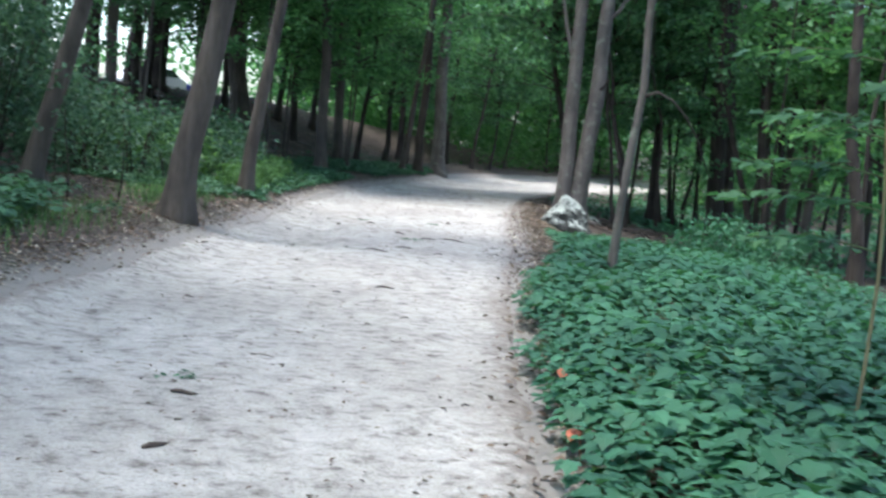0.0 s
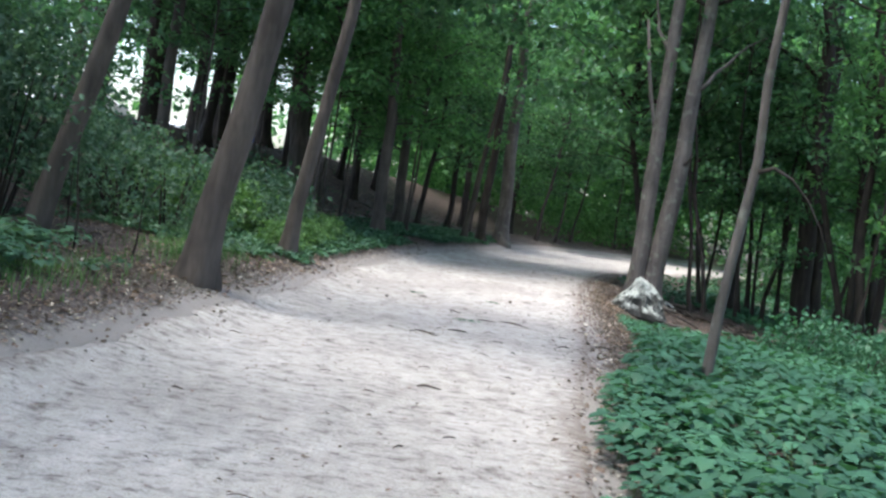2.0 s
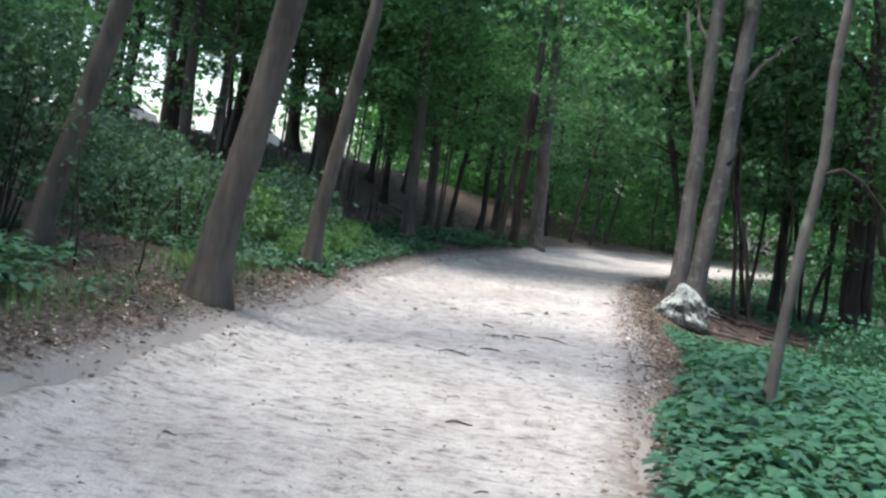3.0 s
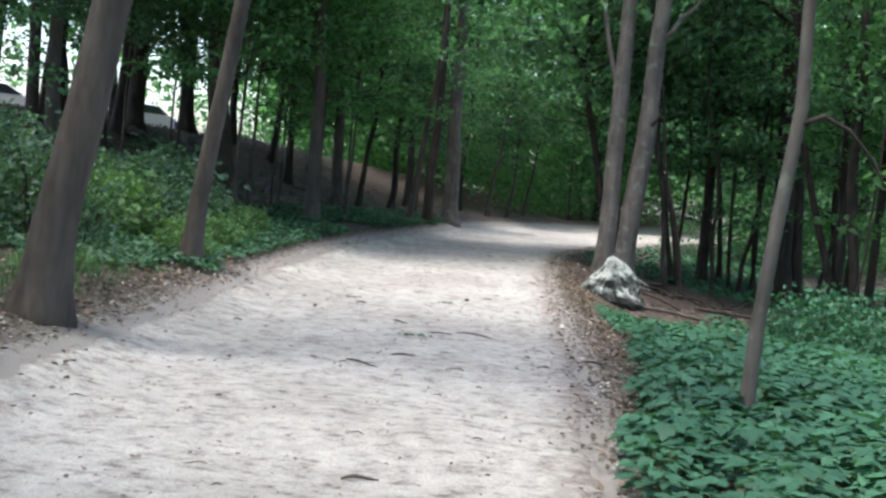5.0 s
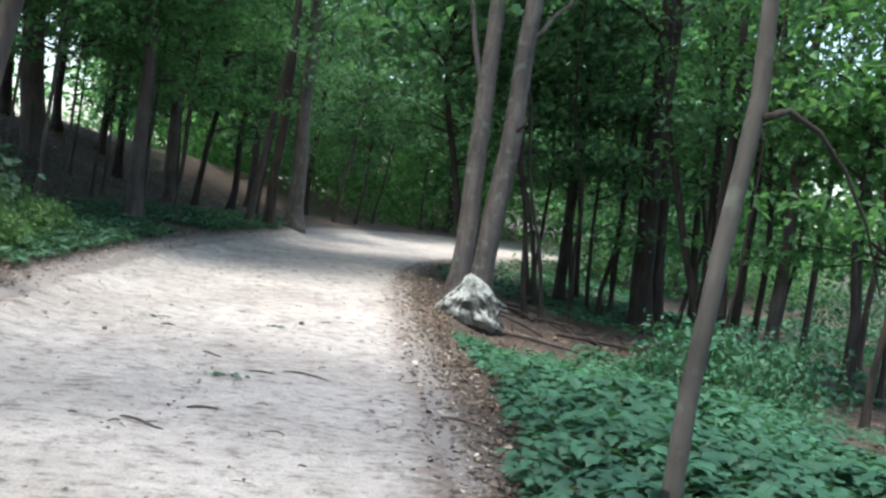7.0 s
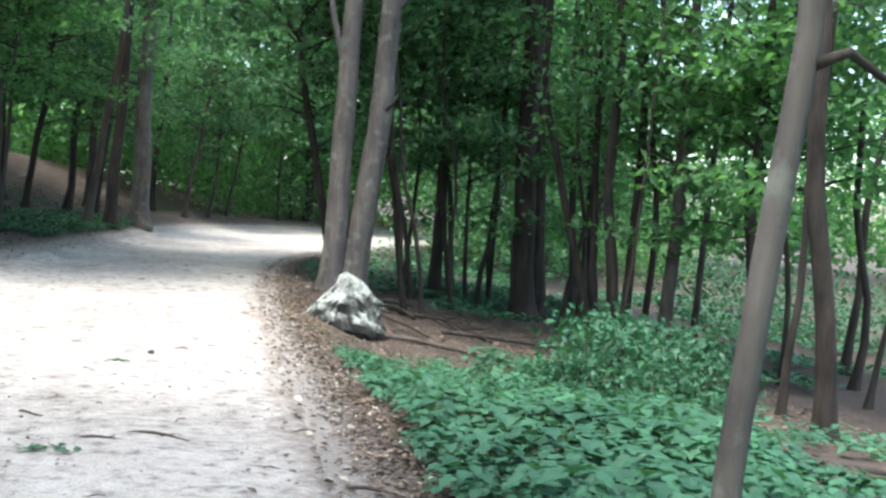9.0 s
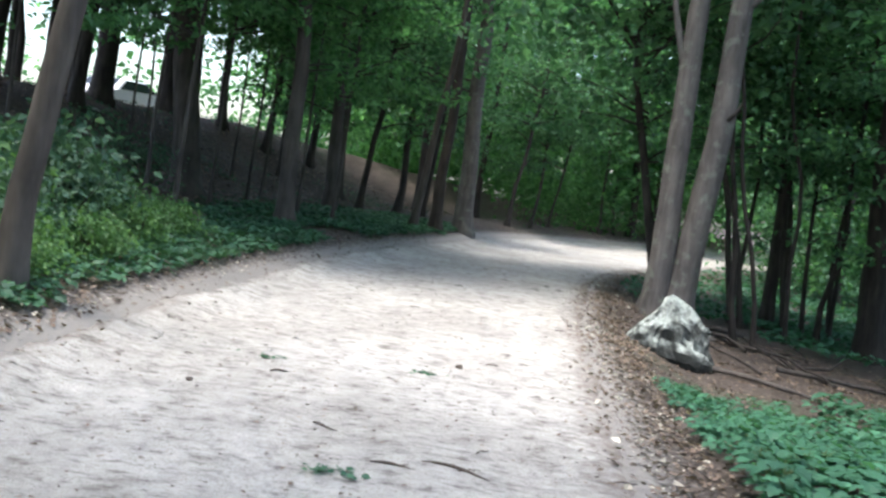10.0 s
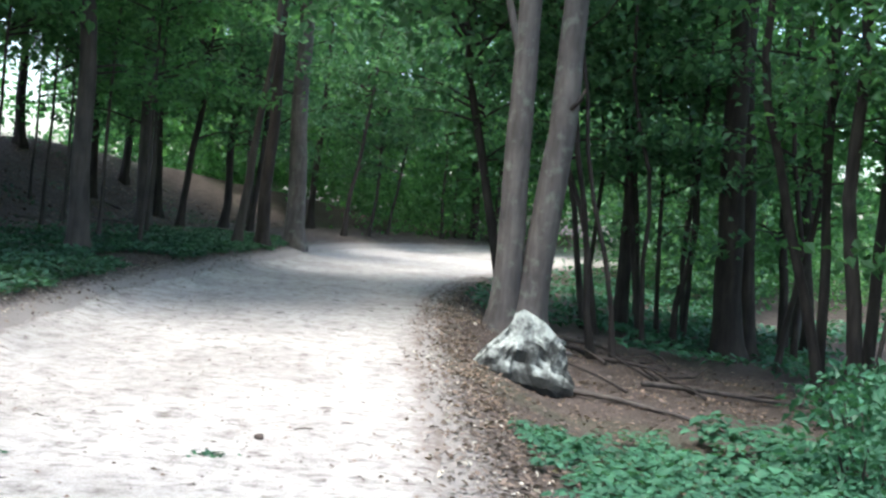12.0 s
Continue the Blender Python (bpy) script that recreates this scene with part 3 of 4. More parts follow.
for i in range(34):
    x = rng.uniform(8, 24)
    y = rng.uniform(17, 48)
    if x < right_edge(y) + 3.5 or x < 8.5 + 0.05 * (y - 17):
        continue
    if 0.42 < math.atan2(x, y - 3) < 0.82 and math.hypot(x, y - 3) > 22:
        continue
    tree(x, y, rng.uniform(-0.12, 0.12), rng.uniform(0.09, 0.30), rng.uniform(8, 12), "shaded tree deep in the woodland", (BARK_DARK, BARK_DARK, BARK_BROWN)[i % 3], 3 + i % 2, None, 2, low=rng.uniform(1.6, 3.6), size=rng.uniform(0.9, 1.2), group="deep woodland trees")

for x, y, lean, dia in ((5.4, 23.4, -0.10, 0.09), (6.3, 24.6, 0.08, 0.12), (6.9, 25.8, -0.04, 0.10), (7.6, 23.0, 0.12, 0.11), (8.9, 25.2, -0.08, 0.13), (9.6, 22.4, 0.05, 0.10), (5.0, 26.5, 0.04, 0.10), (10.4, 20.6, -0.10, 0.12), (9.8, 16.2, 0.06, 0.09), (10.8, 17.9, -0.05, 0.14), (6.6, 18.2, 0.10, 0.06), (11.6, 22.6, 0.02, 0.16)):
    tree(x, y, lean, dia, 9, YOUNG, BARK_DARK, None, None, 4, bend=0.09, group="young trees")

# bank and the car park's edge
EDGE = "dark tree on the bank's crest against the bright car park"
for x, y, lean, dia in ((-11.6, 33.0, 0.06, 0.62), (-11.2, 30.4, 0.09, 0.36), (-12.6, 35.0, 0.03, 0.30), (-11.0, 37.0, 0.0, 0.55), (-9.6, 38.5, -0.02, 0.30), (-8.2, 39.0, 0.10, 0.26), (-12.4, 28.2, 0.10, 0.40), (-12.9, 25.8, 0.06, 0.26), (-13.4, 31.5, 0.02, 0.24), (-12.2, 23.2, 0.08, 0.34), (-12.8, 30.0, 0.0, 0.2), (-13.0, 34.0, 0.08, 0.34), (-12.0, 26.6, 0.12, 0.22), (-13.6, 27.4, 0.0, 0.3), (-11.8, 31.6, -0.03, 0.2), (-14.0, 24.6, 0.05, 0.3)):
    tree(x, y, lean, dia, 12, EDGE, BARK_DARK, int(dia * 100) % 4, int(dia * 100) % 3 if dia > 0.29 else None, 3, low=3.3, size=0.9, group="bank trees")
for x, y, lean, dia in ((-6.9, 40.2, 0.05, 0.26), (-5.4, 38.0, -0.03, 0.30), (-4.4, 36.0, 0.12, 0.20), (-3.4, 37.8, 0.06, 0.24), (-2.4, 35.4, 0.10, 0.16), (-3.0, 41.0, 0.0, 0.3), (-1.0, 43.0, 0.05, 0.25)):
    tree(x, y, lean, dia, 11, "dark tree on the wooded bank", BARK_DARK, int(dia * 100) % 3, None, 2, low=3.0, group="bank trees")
tree(-5.3, 6.95, 0.28, 0.25, 9, "strongly leaning tree among dark shrubs", BARK_BROWN, None, None, 2)
# the one tall stem here carries an added dense crown that shades the path
for x, y, k, low in ((-5.2, 20.5, 3, 3.0), (-6.4, 22.5, 4, 3.4), (-3.6, 26.2, 3, 3.2), (-8.6, 21.5, 1, 3.4), (-9.5, 17.0, 0, 2.6), (-9.0, 28.5, 2, 3.4), (-5.9, 28.0, 4, 3.6), (-6.3, 31.0, 3, 3.2), (-7.8, 33.6, 4, 3.0), (-5.2, 36.0, 3, 3.2), (-8.9, 24.2, 4, 3.3), (-4.0, 29.0, 4, 3.4), (-7.4, 18.2, 1, 3.9), (-5.8, 24.6, 3, 3.6), (-4.4, 26.4, 4, 4.0), (-9.4, 30.6, 1, 3.6), (-8.4, 10.6, 0, 2.2), (-9.9, 13.6, 2, 2.2), (-7.9, 8.2, 1, 2.4)):
    tree(x, y, 0.03, 0.08, 10.5 if x > -6 and y < 21 else 6, "young understorey tree with layered leaves", BARK_BROWN, k, 3 if x > -6 and y < 21 else None, 1, low=low, size=0.85, group="understorey trees")

for x, y, h, lean in ((-4.6, 6.6, 1.5, -0.05), (-4.15, 7.0, 1.0, 0.08), (-5.2, 7.6, 1.3, 0.06)):
    root = tagged(new("seedling_tree"), "thin dark seedling tree with few leaves on the verge", "sapling")
    root.location = (x, y, rough_z(x, y))
    st = Soup()
    st.tube([Vector((lean * z + 0.02 * math.sin(5 * z), 0.015 * math.sin(4 * z), z - 0.04)) for z in (0, h * 0.25, h * 0.5, h * 0.75, h)], (0.013, 0.011, 0.009, 0.006, 0.003), 6)
    part("stem", st.done("seedling_stem", BARK_DARK, True), root)
    gen = np.random.default_rng(int(100 * h))
    tips = np.array([(lean * h * u + gen.normal(0, 0.22), gen.normal(0, 0.22), h * u) for u in gen.uniform(0.5, 1.05, 12)])
    part("foliage", clumps("seedling_foliage", tips, (0.1, 0.1, 0.05), 9, 0.075, LEAF_SHRUB, gen), root)

# added trees, stems outside the view, whose crowns shade path and herbs
for x, y, k in ((-7.5, -3, 0), (-9, 3, 1), (-7.5, -10, 2), (5, -3, 0), (6.5, 2, 3), (4, -9, 2), (-13, 9, 2), (-0.5, -18, 0), (-6, -16, 1), (-14, 2, 1), (4.6, -1.5, 3), (-6.2, -6.0, 2), (-5.9, 0.3, 0), (3.6, -5.5, 0), (-9.0, 15.5, 1), (-8.5, 19.0, 2)):
    tree(x, y, 0.02, 0.3, 12, "added woodland tree with a leafy crown for shade", BARK_BROWN, None, k, 3, group="canopy trees", spread=1.15)
# more added trees, their crowns shading the bank and the wood behind
for x, y, k in ((-9.5, 20.5, 3), (-9.4, 34.5, 2), (5.6, 25.7, 1), (-7.2, 37.5, 1), (-10.6, 27.5, 2)):
    tree(x, y, 0.0, 0.28, 12.5, "added woodland tree with a leafy crown for shade", BARK_DARK, (k + 1) % 3, k, 3, group="canopy trees", low=4.2, spread=1.25)


def leafy_sapling(x, y):
    """A thin tan stem with layered boughs of broad leaves."""
    root = tagged(new("sapling"), "young maple sapling with pale green layered leaves", "sapling")
    root.location = (x, y, rough_z(x, y))
    st = Soup()
    st.tube([Vector((0.05 * math.sin(2 * h), 0.03 * math.sin(3 * h), h - 0.05)) for h in (0, 0.5, 1.0, 1.5, 2.0, 2.6)], (0.012, 0.011, 0.010, 0.008, 0.006, 0.003), 6)
    part("stem", st.done("sapling_stem", plain_material("tan_stem", (0.28, 0.22, 0.12), 0.7), True), root)
    for z, a, ln in ((2.35, 3.3, 0.75), (2.1, 2.7, 0.8), (1.75, 3.5, 0.8), (1.5, 2.9, 0.75), (1.32, 3.1, 0.85), (1.1, 3.35, 0.75), (1.9, 4.4, 0.6), (1.6, 5.6, 0.6), (2.2, 0.6, 0.7), (1.3, 1.0, 0.6), (1.7, 1.9, 0.7)):
        bough, lv = Soup(), Soup()
        d = unit(a, 0.08)
        sd = Vector((-d.y, d.x, 0))
        p0 = Vector((0, 0, z))
        bough.tube((p0, p0 + d * ln * 0.5 + Vector((0, 0, 0.04)), p0 + d * ln - Vector((0, 0, 0.03))), (0.006, 0.004, 0.002), 4, False)
        for i in range(15):
            t = 0.2 + 0.85 * i / 15
            for sg in (-1, 1):
                q = p0 + d * (ln * t) + sd * (sg * rng.uniform(0.02, 0.16) * (1.15 - t)) + Vector((0, 0, 0.03 - 0.08 * t * t + rng.uniform(-0.03, 0.03)))
                la = (d * rng.uniform(0.3, 1) + sd * sg * rng.uniform(0.2, 1) + Vector((0, 0, rng.uniform(-0.4, 0.05)))).normalized()
                u = Vector((rng.uniform(-0.4, 0.4), rng.uniform(-0.4, 0.4), 1))
                lv.broad_leaf(q, la, (u - la * u.dot(la)).normalized(), rng.uniform(0.06, 0.11), rng.uniform(0.1, 0.4))
        bo = part("bough", bough.done("bough", STEM, True), root)
        part("foliage", lv.done("bough_foliage", LEAF_TREE), bo)


leafy_sapling(2.25, 0.15)

# ---- boulder ----
def boulder(x, y):
    """A tilted, pointed boulder: a hull of blunt corners, then roughened."""
    bm = bmesh.new()
    corners = ((-0.56, -0.12, 0.13), (-0.50, 0.20, 0.12), (-0.52, -0.22, 0.04), (-0.32, -0.14, 0.42), (-0.21, -0.36, -0.01), (0.16, -0.40, -0.08), (0.42, -0.28, -0.14), (-0.06, -0.02, 0.74), (0.0, 0.08, 0.70), (0.20, -0.04, 0.55), (0.37, -0.08, 0.32), (0.45, -0.14, 0.10), (0.40, 0.20, 0.25), (0.20, 0.35, 0.10), (-0.30, 0.34, 0.10), (-0.34, 0.06, -0.10), (-0.04, -0.02, -0.24), (0.28, -0.05, -0.36), (0.58, -0.12, -0.46), (0.50, 0.14, -0.50), (-0.20, 0.30, -0.36))
    for c in corners:
        bm.verts.new(c)
    hull = bmesh.ops.convex_hull(bm, input=bm.verts)
    bmesh.ops.delete(bm, geom=[g for g in hull["geom_interior"] if isinstance(g, bmesh.types.BMVert)], context="VERTS")
    bmesh.ops.subdivide_edges(bm, edges=bm.edges, cuts=6, use_grid_fill=True)
    bmesh.ops.triangulate(bm, faces=bm.faces)
    bmesh.ops.smooth_vert(bm, verts=bm.verts, factor=0.4, use_axis_x=True, use_axis_y=True, use_axis_z=True)
    bm.normal_update()
    for v in bm.verts:
        c = v.co
        v.co = c + v.normal * (0.045 * noise.noise(c * 3.6) + 0.045 * noise.noise(c * 8.0) + 0.018 * noise.noise(c * 19.0))
    me = bpy.data.meshes.new("boulder")
    bm.to_mesh(me)
    bm.free()
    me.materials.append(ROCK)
    me.transform(Matrix.Diagonal((1.10, 1.0, 1.0, 1.0)))
    ob = new("boulder", me)
    ob.location = (x, y, rough_z(x, y) + 0.10)
    return tagged(ob, "pointed grey granite boulder with pale lichen patches and painted top light", "boulder")


boulder(2.32, 17.45)


def log(line, rad, name, label, bark=None):
    s = Soup()
    n = len(line)
    pts = [Vector((x, y, rough_z(x, y) + rad * 0.55 + dz)) for x, y, dz in line]
    fine, radii = [], []
    for i in range(n - 1):
        for k in range(4):
            q = pts[i].lerp(pts[i + 1], k / 4)
            fine.append(q + Vector((0.02 * noise.noise(q * 3), 0.02 * noise.noise(q * 3 + Vector((5, 0, 0))), 0.01)))
            radii.append(rad * (1 - 0.6 * (i + k / 4) / (n - 1)))
    s.tube(fine, radii, 7)
    return tagged(new(name, s.done(name, bark or BARK_BROWN, True)), label, "branch")


log(((2.7, 17.35, 0.02), (3.2, 17.05, 0.03), (3.75, 16.7, 0.0), (4.25, 16.55, 0.0)), 0.038, "fallen_branch", "long fallen branch lying on brown soil beside the boulder")
log(((4.0, 18.6, 0.05), (4.9, 18.9, 0.08), (5.8, 19.0, 0.04), (6.6, 19.3, 0.0)), 0.04, "fallen_branch", "dark rotten fallen branch on the woodland floor")
log(((3.0, 21.2, 0.1), (3.6, 21.0, 0.2), (4.3, 21.4, 0.1)), 0.06, "fallen_branch", "dark fallen branch behind the twin tree")
log(((-5.2, 12.9, 0.1), (-4.9, 13.4, 0.22), (-4.5, 13.9, 0.42)), 0.035, "fallen_branch", "dark dead branch propped among weeds")
log(((-6.4, 12.2, 0.05), (-5.6, 12.8, 0.12), (-4.9, 13.5, 0.3)), 0.03, "fallen_branch", "thin dead branch lying in weeds")
log(((-9.2, 30.0, 0), (-8.5, 29.2, 0.02), (-7.9, 28.8, 0)), 0.06, "fallen_branch", "pale fallen branch on the brown bank")


for i in range(14):
    bx, by, ba, bl = rng.uniform(3.1, 5.6), rng.uniform(17.6, 21.2), rng.uniform(0, 6.28), rng.uniform(0.5, 1.3)
    log(((bx, by, 0.02), (bx + 0.5 * bl * math.cos(ba), by + 0.5 * bl * math.sin(ba), 0.10), (bx + bl * math.cos(ba + 0.3), by + bl * math.sin(ba + 0.3), rng.uniform(0, 0.3))), rng.uniform(0.015, 0.04), "fallen_branch", "dark dead branch in a tangle on the woodland floor", BARK_DARK)


def stone(x, y, s, label):
    bm = bmesh.new()
    bmesh.ops.create_icosphere(bm, subdivisions=3, radius=1.0)
    for v in bm.verts:
        d = v.co.normalized()
        v.co = d * (1 + 0.35 * noise.noise(d * 1.6 + Vector((x, y, 0)))) * s
        v.co.z *= 0.65
    me = bpy.data.meshes.new("stone")
    bm.to_mesh(me)
    bm.free()
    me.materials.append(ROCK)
    ob = new("stone", me)
    ob.location = (x, y, rough_z(x, y) + 0.25 * s)
    return tagged(ob, label, "stone")


stone(-4.58, 13.7, 0.11, "small pale stone among weeds on the verge")
stone(-10.8, 30.7, 0.2, "pale stone on the brown bank")
stone(3.2, 20.9, 0.3, "grey stone behind the twin tree")


# ---- herbs on the falling side ----
def herb_mesh(seed, lobes):
    r = random.Random(seed)
    leaves, stems = Soup(), Soup()
    h = r.uniform(0.16, 0.32)
    stems.tube((Vector((0, 0, -0.03)), Vector((0.01, 0, h * 0.6)), Vector((0.02, 0.01, h))), (0.006, 0.005, 0.003), 4, False)
    n = r.randint(10, 13)
    for i in range(n):
        a = i * 2.4 + r.uniform(-0.3, 0.3)
        z = h * (0.45 + 0.55 * i / n)
        reach = r.uniform(0.05, 0.16) * (1.2 - 0.6 * i / n)
        d = unit(a, r.uniform(-0.28, 0.06))
        up = (Vector((0, 0, 1)) - d * d.z).normalized()
        at = Vector((0, 0, z)) + unit(a, 0.3) * reach
        stems.tube((Vector((0.01, 0, z - 0.04)), at), (0.003, 0.002), 3, False)
        leaves.broad_leaf(at, d, up, r.uniform(0.07, 0.135), r.uniform(0.05, 0.35), lobes)
    return leaves.done("herb_leaves", LEAF_HERB), stems.done("herb_stem", STEM)


HERBS = [herb_mesh(11 + k, k % 3 != 2) for k in range(9)]


def herb_inner(y):
    """Where the herbs begin, beside the path."""
    return right_edge(y) + 0.06 + 0.47 * step(4, 9, y) + 0.12 * noise.noise((y * 1.3, 4, 0))


def herb_size(x, y):
    """Lower plants towards the bare soil and along the path."""
    return (1 - 0.38 * step(9.5, 12.5, y) * step(4.5, 2.5, x)) * (0.8 + 0.2 * step(0.0, 0.5, x - herb_inner(y)))


spots = []
for _ in range(7200):
    y = rng.uniform(-4.5, 16.4)
    x = rng.uniform(0.3, 7.2)
    inner = herb_inner(y)
    if x < inner or y > 13.6 + 0.9 * (x - 1.3):
        continue
    if noise.noise((x * 0.5, y * 0.5, 11)) < -0.35 - 0.1 * (5 - x) * 0.3 and x > 3.2:
        continue
    if rng.random() < step(3.6, 6.4, x + 0.12 * (y - 6)) * 0.93:
        continue
    spots.append((x, y))
near = [p for p in spots if p[0] - right_edge(p[1]) < 2.0 and p[1] > 0][:270]
rest = [p for p in spots if p not in set(near)]
HERB_LABEL = "leafy green herb with broad toothed leaves"
for i, (x, y) in enumerate(near):
    root = new("herb_plant")
    root.matrix_world = Matrix.LocRotScale((x, y, rough_z(x, y)), Euler((rng.uniform(-0.12, 0.12), rng.uniform(-0.12, 0.12), rng.uniform(0, 6.28))), Vector((1, 1, 1)) * rng.uniform(0.68, 1.05) * herb_size(x, y))
    tagged(root, HERB_LABEL, "herb", "herbs beside the path")
    for nm, me in zip(("leaves", "stem"), HERBS[i % 9]):
        part(nm, me, root)


def joined(name, sources, places, label, category):
    """One mesh of many small plants."""
    vs, fs, n = [], [], 0
    mats = sources[0][1]
    for i, (x, y, s) in enumerate(places):
        v, f = sources[i % len(sources)][0]
        a = rng.uniform(0, 6.28)
        c, w = math.cos(a) * s, math.sin(a) * s
        z = rough_z(x, y)
        m = np.array(((c, -w, 0), (w, c, 0), (rng.uniform(-0.1, 0.1), rng.uniform(-0.1, 0.1), s)))
        vs.append(v @ m.T + (x, y, z))
        fs.extend(tuple(k + n for k in q) for q in f)
        n += len(v)
    me = mesh(name, np.concatenate(vs).tolist(), fs, mats)
    return tagged(new(name, me), label, category, kind="stuff")


def raw(me):
    return np.array([v.co[:] for v in me.vertices]), [tuple(p.vertices) for p in me.polygons]


joined("undergrowth", [(raw(a), LEAF_HERB) for a, b in HERBS], [(x, y, rng.uniform(0.68, 1.1) * herb_size(x, y)) for x, y in rest], "dense bed of green broad-leaved herbs", "undergrowth")


verge = []
while len(verge) < 420:
    y = rng.uniform(-3, 7.2)
    d = rng.uniform(0.75, 4.5) + 0.25 * max(0, y - 4)
    x = left_edge(y) - d
    if noise.noise((x * 0.7, y * 0.7, 31)) > -0.15:
        verge.append((x, y, rng.uniform(0.6, 1.1)))
joined("verge_herbs", [(raw(a), LEAF_IVY) for a, b in HERBS], verge, "green leafy herbs on the path's verge", "undergrowth")


def grass(name, count, cx, cy, sx, sy):
    v, f = [], []
    for i in range(count):
        x, y = rng.gauss(cx, sx), rng.gauss(cy, sy)
        if x > left_edge(y) - 0.35:
            continue
        z, h = rough_z(x, y), rng.uniform(0.06, 0.16)
        a, lean = rng.uniform(0, 6.28), rng.uniform(0.2, 0.8) * h
        dx, dy, w = math.cos(a), math.sin(a), 0.004
        n = len(v)
        v += [(x - dy * w, y + dx * w, z - 0.01), (x + dy * w, y - dx * w, z - 0.01), (x + dx * lean * 0.4 - dy * w, y + dy * lean * 0.4 + dx * w, z + h * 0.65), (x + dx * lean * 0.4 + dy * w, y + dy * lean * 0.4 - dx * w, z + h * 0.65), (x + dx * lean, y + dy * lean, z + h)]
        f += [(n, n + 1, n + 3, n + 2), (n + 2, n + 3, n + 4)]
    tagged(new(name, mesh(name, v, f, LEAF_WEED)), "patch of thin green grass on the verge", "grass", kind="stuff")


grass("grass", 900, -4.25, 4.6, 0.35, 0.8)
grass("grass", 1200, -4.4, 2.0, 0.5, 1.0)
grass("grass", 500, -3.95, 8.6, 0.25, 0.8)
grass("grass", 700, -3.85, 13.5, 0.25, 1.6)
grass("grass", 900, -4.3, 10.0, 0.3, 1.2)


# ---- shrubs and weeds ----
def shrub_mesh(seed, h, r0, sprays, size, mat, lift=0.12):
    gen = np.random.default_rng(seed)
    made, centres = [], []
    r = random.Random(seed)
    for i in range(6):
        a = r.uniform(0, 6.28)
        d = unit(a, r.uniform(0.9, 1.4))
        stems = Soup()
        made.append(stems)
        stems.tube((unit(a) * 0.08 - Vector((0, 0, 0.05)), d * h * 0.5, d * h * 0.85 + Vector((0, 0, 0.05))), (0.02, 0.014, 0.006), 5, False)
    for i in range(sprays):
        a, t = r.uniform(0, 6.28), r.random()
        z = h * (lift + (1 - lift) * t)
        rad = r0 * math.sqrt(r.random()) * (0.5 + 0.6 * math.sin(math.pi * min(1, 0.2 + 0.75 * t)))
        p = Vector((math.cos(a) * rad, math.sin(a) * rad, z))
        centres.append(p[:])
    leaves = clumps("shrub_foliage", np.array(centres), (size * 1.8, size * 1.8, size), 13, size, mat, gen)
    return (leaves, *(m.done("shrub_stem", BARK_DARK, True) for m in made))


def shrub(x, y, meshes, label, s=1.0, name="shrub", category="shrub"):
    root = new(name)
    root.matrix_world = Matrix.LocRotScale((x, y, rough_z(x, y)), Euler((0, 0, rng.uniform(0, 6.28))), Vector((s, s, s)))
    tagged(root, label, category)
    for nm, me in zip(("foliage", *["stem"] * 6), meshes):
        part(nm, me, root)
    return root


BIG_SHRUB = [shrub_mesh(31 + k, 2.7, 1.35, 225, 0.095, LEAF_SHRUB, 0.26) for k in range(3)]
LOW_SHRUB = [shrub_mesh(41 + k, 1.15, 0.8, 72, 0.08, LEAF_SHRUB) for k in range(2)]
WEED = [shrub_mesh(51 + k, 0.75, 0.6, 75, 0.12, LEAF_WEED) for k in range(2)]
RIGHT_BUSH = [shrub_mesh(61 + k, 0.85, 0.6, 36, 0.115, LEAF_HERB) for k in range(2)]
for i, (x, y, s) in enumerate(((-6.2, 7.9, 0.9), (-6.7, 9.0, 1.0), (-7.0, 7.2, 1.0), (-7.2, 6.6, 1.1), (-7.9, 9.8, 1.1), (-8.6, 7.6, 1.2), (-7.4, 4.2, 1.0), (-9.6, 11.4, 1.2), (-10.4, 14.0, 1.1))):
    shrub(x, y, BIG_SHRUB[i % 3], "large dark green shrub on bare stems", s)
for i, (x, y, s) in enumerate(((-5.3, 11.2, 1.1), (-6.2, 11.8, 1.3), (-6.9, 12.9, 1.4), (-4.7, 11.0, 0.6), (-7.8, 13.6, 1.2), (-8.0, 24.4, 1.25), (-7.3, 25.0, 0.9), (-4.6, 14.6, 0.8), (-5.9, 15.0, 1.0), (-8.6, 14.5, 1.4), (-9.6, 18.4, 1.2), (-5.7, 4.6, 0.7), (-6.2, 3.2, 0.8), (-5.6, 2.0, 0.6), (-6.0, 6.2, 0.6))):
    shrub(x, y, LOW_SHRUB[i % 2], "low airy green shrub on the leaf-strewn verge", s)
for i, (x, y, s) in enumerate(((-5.2, 13.2, 1.0), (-5.9, 13.6, 1.1), (-6.6, 14.2, 1.1), (-5.3, 14.6, 1.0), (-6.2, 16.2, 1.2), (-7.2, 17.2, 1.2), (-5.4, 17.4, 0.9), (-6.6, 18.6, 1.0), (-4.9, 16.6, 0.6), (-4.6, 18.2, 0.5))):
    shrub(x, y, WEED[i % 2], "yellow-green leafy weed clump on the verge", s, "weed_clump", "weed")
for i, (x, y, s) in enumerate(((4.6, 14.2, 1.0), (5.2, 14.9, 1.1), (5.6, 13.6, 0.8), (4.2, 13.6, 0.7), (6.4, 15.8, 1.0), (6.3, 17.6, 0.9), (7.2, 16.4, 1.1))):
    shrub(x, y, RIGHT_BUSH[i % 2], "leafy green bush at the wood's edge", s, "bush", "bush")

